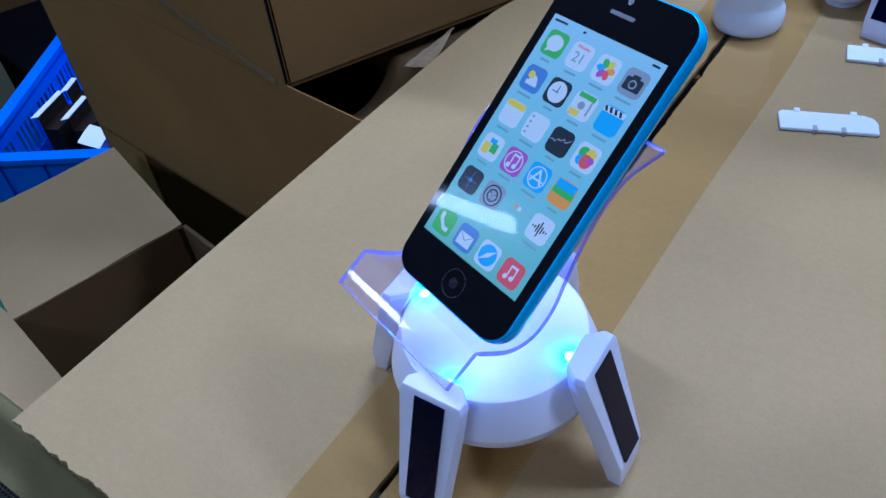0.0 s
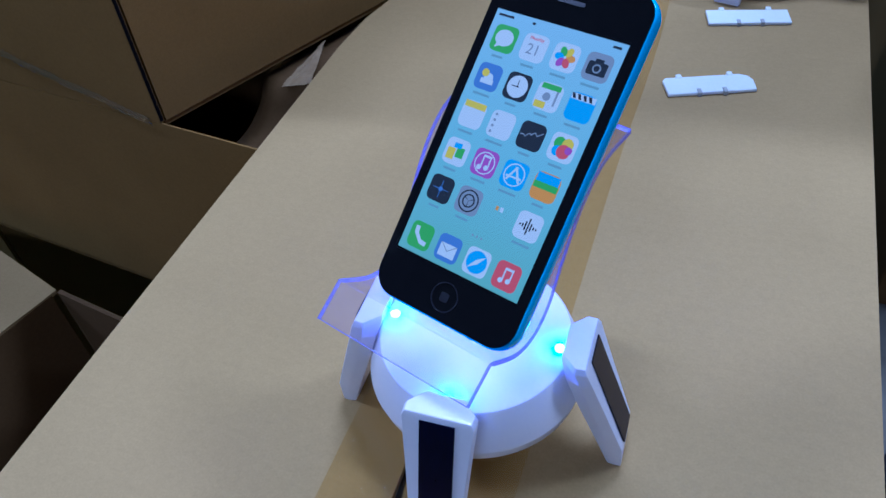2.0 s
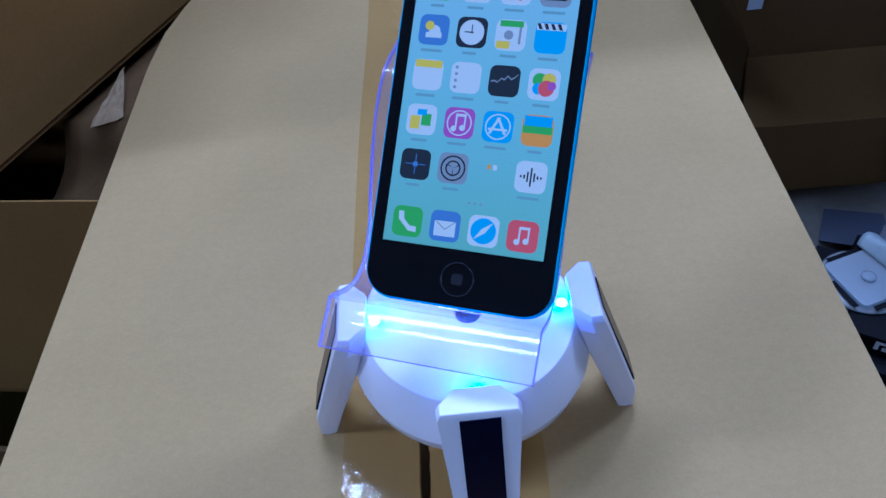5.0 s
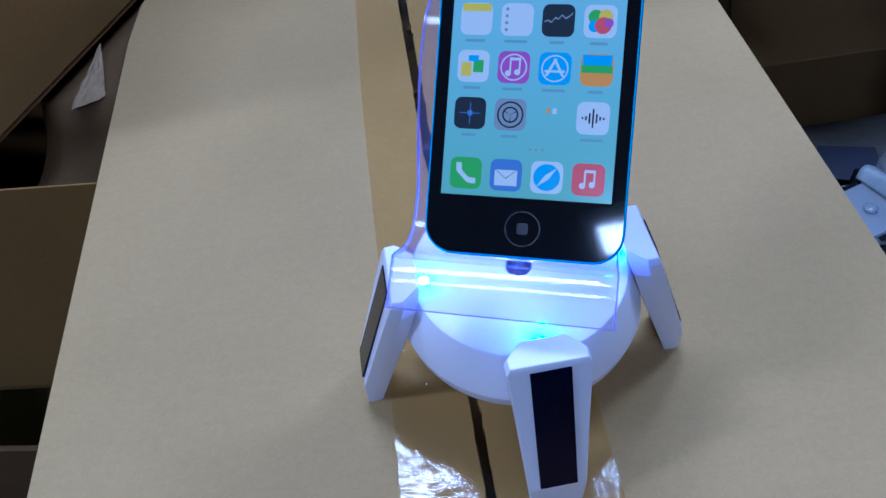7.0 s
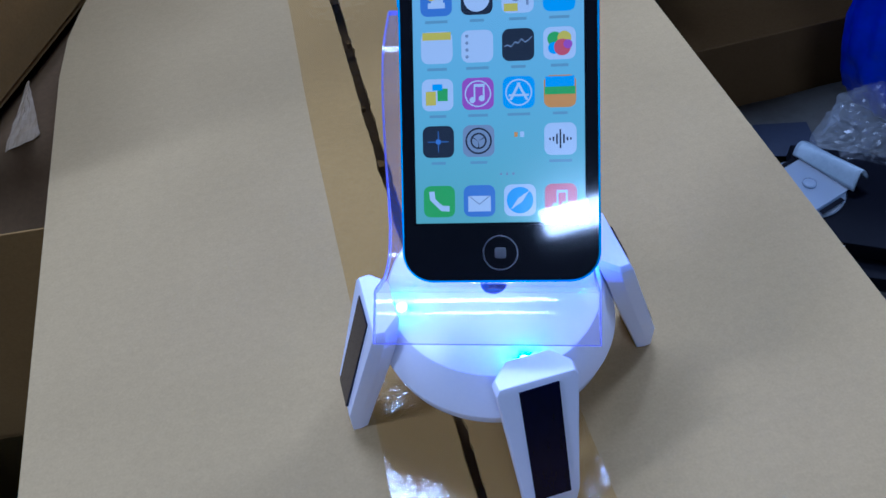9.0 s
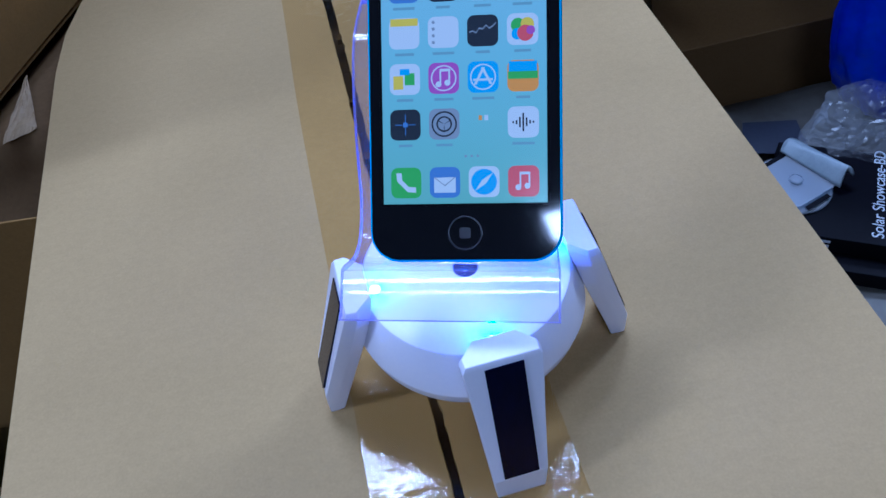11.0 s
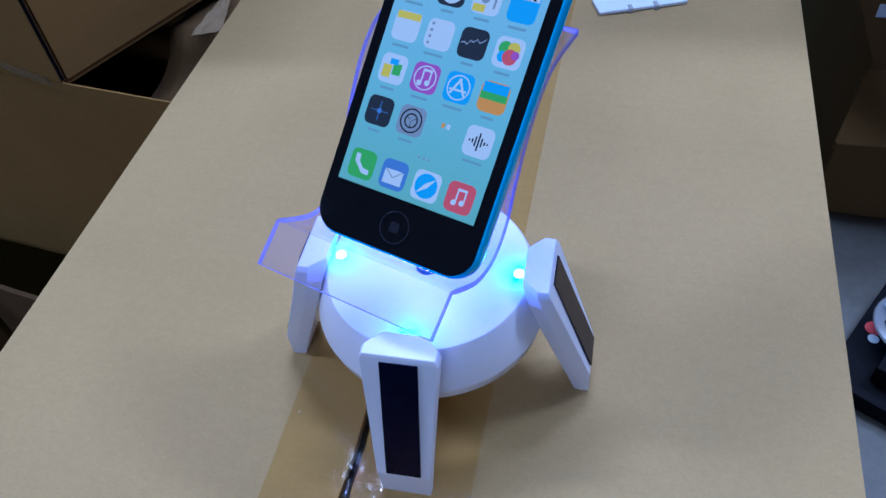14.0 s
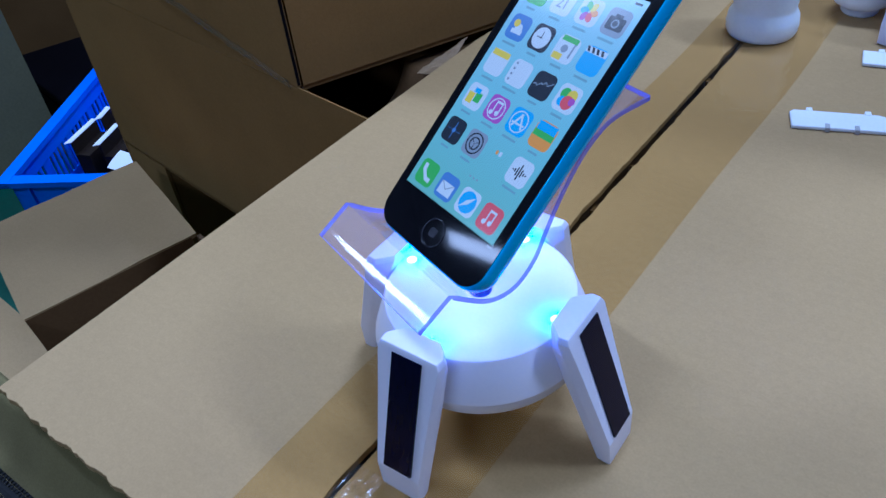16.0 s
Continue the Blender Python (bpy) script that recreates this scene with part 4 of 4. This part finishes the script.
# ---- right side: tray with cartons, black product box, bag ----
def right_side():
    t = thing("storage_table", pose(0, 0, FLOOR), "low table covered with a crumpled grey plastic sheet", "table")
    part("board", block(0.172, 1.0, -0.5, 0.252, -0.165 - FLOOR, -0.144 - FLOOR), BOARD_DEEP_SHADE, t)
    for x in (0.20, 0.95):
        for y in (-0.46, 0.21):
            part("leg", block(x - 0.02, x + 0.02, y - 0.02, y + 0.02, 0, -0.1655 - FLOOR), BOARD_DEEP_SHADE, t)
    bm = sheet(60, 60, lambda i, j: (0.174 + 0.6 * i, -0.4 + 0.65 * j, 0.002 + 0.004 * abs(noise.noise(Vector((i * 9, j * 9, 3)))) + 0.002 * noise.noise(Vector((i * 26, j * 26, 5)))), 0.0004)
    s = thing("plastic_sheet", pose(0, 0, -0.144), "crumpled grey plastic sheet spread over the table", "plastic sheet")
    part("film", bm, SHEET, s, smooth=True)
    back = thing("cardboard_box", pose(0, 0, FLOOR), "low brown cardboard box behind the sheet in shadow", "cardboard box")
    soften(part("side", block(0.204, 0.80, 0.2565, 0.2605, 0, -0.084 - FLOOR), BOARD_SHADED, back), 0.0008, 1)
    soften(part("top", prism([(0.204, 0.261), (0.80, 0.261), (0.80, 0.345), (0.234, 0.345)], -0.090 - FLOOR, -0.086 - FLOOR), BOARD_SHADED, back), 0.0008, 1)
    part("side", prism([(0.204, 0.261), (0.208, 0.261), (0.238, 0.345), (0.234, 0.345)], 0, -0.0905 - FLOOR), BOARD_SHADED, back)
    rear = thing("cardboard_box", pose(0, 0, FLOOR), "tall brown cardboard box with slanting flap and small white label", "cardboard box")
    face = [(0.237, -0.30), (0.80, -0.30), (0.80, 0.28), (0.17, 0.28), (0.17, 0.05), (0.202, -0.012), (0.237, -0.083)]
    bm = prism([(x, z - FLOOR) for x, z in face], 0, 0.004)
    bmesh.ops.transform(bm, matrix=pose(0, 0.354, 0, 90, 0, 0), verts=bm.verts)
    soften(part("flap", bm, BOARD_SHADED, rear), 0.0008, 1)
    part("side", block(0.245, 0.249, 0.3545, 1.25, 0, 0.27 - FLOOR), BOARD_SHADED, rear)
    part("side", block(0.2495, 0.80, 0.3545, 0.3585, 0, 0.16 - FLOOR), BOARD_SHADED, rear)
    part("top", block(0.2495, 0.80, 0.3590, 1.25, 0.2705 - FLOOR, 0.2745 - FLOOR), BOARD_SHADED, rear)
    part("label", block(0.2275, 0.2385, 0.3490, 0.3495, -0.047 - FLOOR, -0.037 - FLOOR), PRINT, rear, "small white paper label")

    # black product box
    m = pose(0.303, 0.1046, -0.1405, 0, 0, -30)
    low = thing("product_box", m, "black printed product box with a red and white mark", "product box", "black product boxes")
    soften(part("carton", block(-0.093, 0.082, -0.056, 0.036, 0, 0.0125), BLACK, low), 0.0008, 1)
    part("printed_mark", prism(disc(-0.0845, -0.006, 0.0050), 0.0126, 0.0128), RED, low, "round red mark")
    part("printed_mark", prism(disc(-0.0815, -0.0135, 0.0032), 0.0126, 0.0128), PRINT, low)
    k = thing("product_box", m @ pose(0, 0, 0.0127), "black cardboard product box with pale lettering lying flat", "product box", "black product boxes")
    soften(part("carton", block(-0.072, 0.080, -0.042, 0.042, 0, 0.0128), BLACK, k), 0.0008, 1)
    part("writing", text_mesh("Solar Showcase-BD", 0.0102, 0.0001), PRINT, k, "pale lettering", m=pose(-0.009, 0.004, 0.0130, 0, 0, 86.5))
    for x0, x1, z0, z1 in ((-0.049, -0.0385, 0.0085, 0.0105), (-0.049, -0.0465, 0.0035, 0.0083), (-0.0445, -0.0385, 0.0035, 0.0065)):
        part("printed_mark", block(x0, x1, -0.0424, -0.0422, z0, z1), PRINT, k)

    # clear suction clip lying on the black box
    c = thing("suction_clip", pose(0.2475, 0.1355, -0.1148, 0, 0, 18), "clear plastic suction disc with a curved white clip", "phone clip")
    part("disc", lathe([(0.0, 0.0005), (0.0255, 0.0005), (0.0262, 0.0012), (0.0245, 0.0020), (0.010, 0.0032), (0.0, 0.0034)], 56), CLIP, c, "milky clear round suction disc", smooth=True)
    soften(part("plate", prism(rounded(0.036, 0.038, 0.004, 5, 0.002, 0.0), 0.0036, 0.0052), CLIP, c, "milky clear plate"), 0.0005, 1)
    part("knob", lathe([(0.0, 0.0054), (0.0045, 0.0054), (0.0045, 0.0064), (0.003, 0.0070), (0.0, 0.0070)], 24, centre=(0.002, -0.001)), CLIP, c, smooth=True)
    for a, b_ in (((-0.010, 0.0212), (0.016, 0.0212)), ((-0.0185, -0.016), (-0.0185, 0.006)), ((-0.010, -0.0216), (0.010, -0.0216))):
        d = (Vector(b_) - Vector(a)).normalized()
        n = Vector((-d.y, d.x)) * 0.0016
        part("slot", prism([tuple(Vector(a) - n), tuple(Vector(b_) - n), tuple(Vector(b_) + n), tuple(Vector(a) + n)], 0.0035, 0.0037), BLACK, c)
    arm = sheet(14, 14, lambda i, j: (0.014 + 0.016 * i + 0.004 * j - 0.004 * i * j, 0.024 - 0.046 * j + 0.003 * math.sin(i * 3.1), 0.0056 + 0.013 * math.sin(i * 2.7) * (0.35 + 0.65 * j)), 0.0018)
    part("arm", arm, CLIP_ARM, c, "curved milky clip arm", smooth=True)

    s = thing("blue_card", pose(0, 0, -0.1385), "dark blue card lying on the grey sheet", "card")
    part("sheet", prism([(0.247, 0.192), (0.262, 0.222), (0.300, 0.212), (0.292, 0.176)], 0.0022, 0.0030), CARD_BLUE, s)
    # bubble-wrap bag and blue bag
    g = thing("bubble_wrap_bag", pose(0.335, 0.168, -0.140), "crumpled clear bubble-wrap bag", "plastic bag")
    bm = bmesh.new()
    bmesh.ops.create_icosphere(bm, subdivisions=5, radius=1)
    for v in bm.verts:
        p = v.co.copy()
        k2 = 1 + 0.22 * noise.noise(p * 2.2) + 0.12 * abs(noise.noise(p * 6)) + 0.06 * noise.noise(p * 14)
        v.co = Vector((p.x * 0.050 * k2, p.y * 0.034 * k2, max(0.0, 0.026 + p.z * 0.030 * k2)))
    bag = part("film", bm, BUBBLE, g, smooth=False)
    bag.visible_shadow = False
    mouth = sheet(24, 8, lambda i, j: (0.030 + 0.030 * j, -0.026 + 0.052 * i, 0.014 - 0.010 * j + 0.005 * noise.noise(Vector((i * 7, j * 3, 6))) + 0.003 * math.sin(i * 22)), 0.0004)
    mouth = part("mouth", mouth, BUBBLE, g, "flat folded mouth of the bag", smooth=False)
    mouth.visible_shadow = False
    g = thing("blue_bag", pose(0.420, 0.206, -0.141), "dark blue plastic bag bulging at the side", "plastic bag")
    bm = bmesh.new()
    bmesh.ops.create_icosphere(bm, subdivisions=5, radius=1)
    for v in bm.verts:
        p = v.co.copy()
        k2 = 1 + 0.14 * noise.noise(p * 1.6) + 0.07 * abs(noise.noise(Vector((p.x * 5, p.y * 5, p.z * 1.5)))) + 0.02 * noise.noise(p * 12)
        v.co = Vector((p.x * 0.108 * k2, p.y * 0.046 * k2, max(0.0, 0.11 + p.z * 0.13 * k2)))
    part("film", bm, BAG_BLUE, g, smooth=True)
    part("neck", lathe([(0.0, 0.238), (0.016, 0.238), (0.008, 0.247), (0.006, 0.253), (0.015, 0.264), (0.021, 0.278), (0.019, 0.279), (0.0, 0.262)], 26), BAG_BLUE, g, "gathered neck of the bag", smooth=False)


right_side()

# box added for the dark area on the carton's far end, darkened board colour
e = thing("cardboard_box", pose(0.1315, 0.425, 0.0005, 0, 0, 0), "dark brown cardboard box added on the far end of the box", "cardboard box")
for q in ((-0.0, 0.031, 0.0, 0.004), (-0.0, 0.004, 0.0045, 0.12), (0.027, 0.031, 0.0045, 0.12), (0.0045, 0.0265, 0.116, 0.12)):
    soften(part("side", block(*q, 0, 0.08), BOARD_DEEP_SHADE, e), 0.0006, 1)
soften(part("top", block(0.0, 0.031, 0.0, 0.12, 0.0805, 0.084), BOARD_DEEP_SHADE, e), 0.0006, 1)
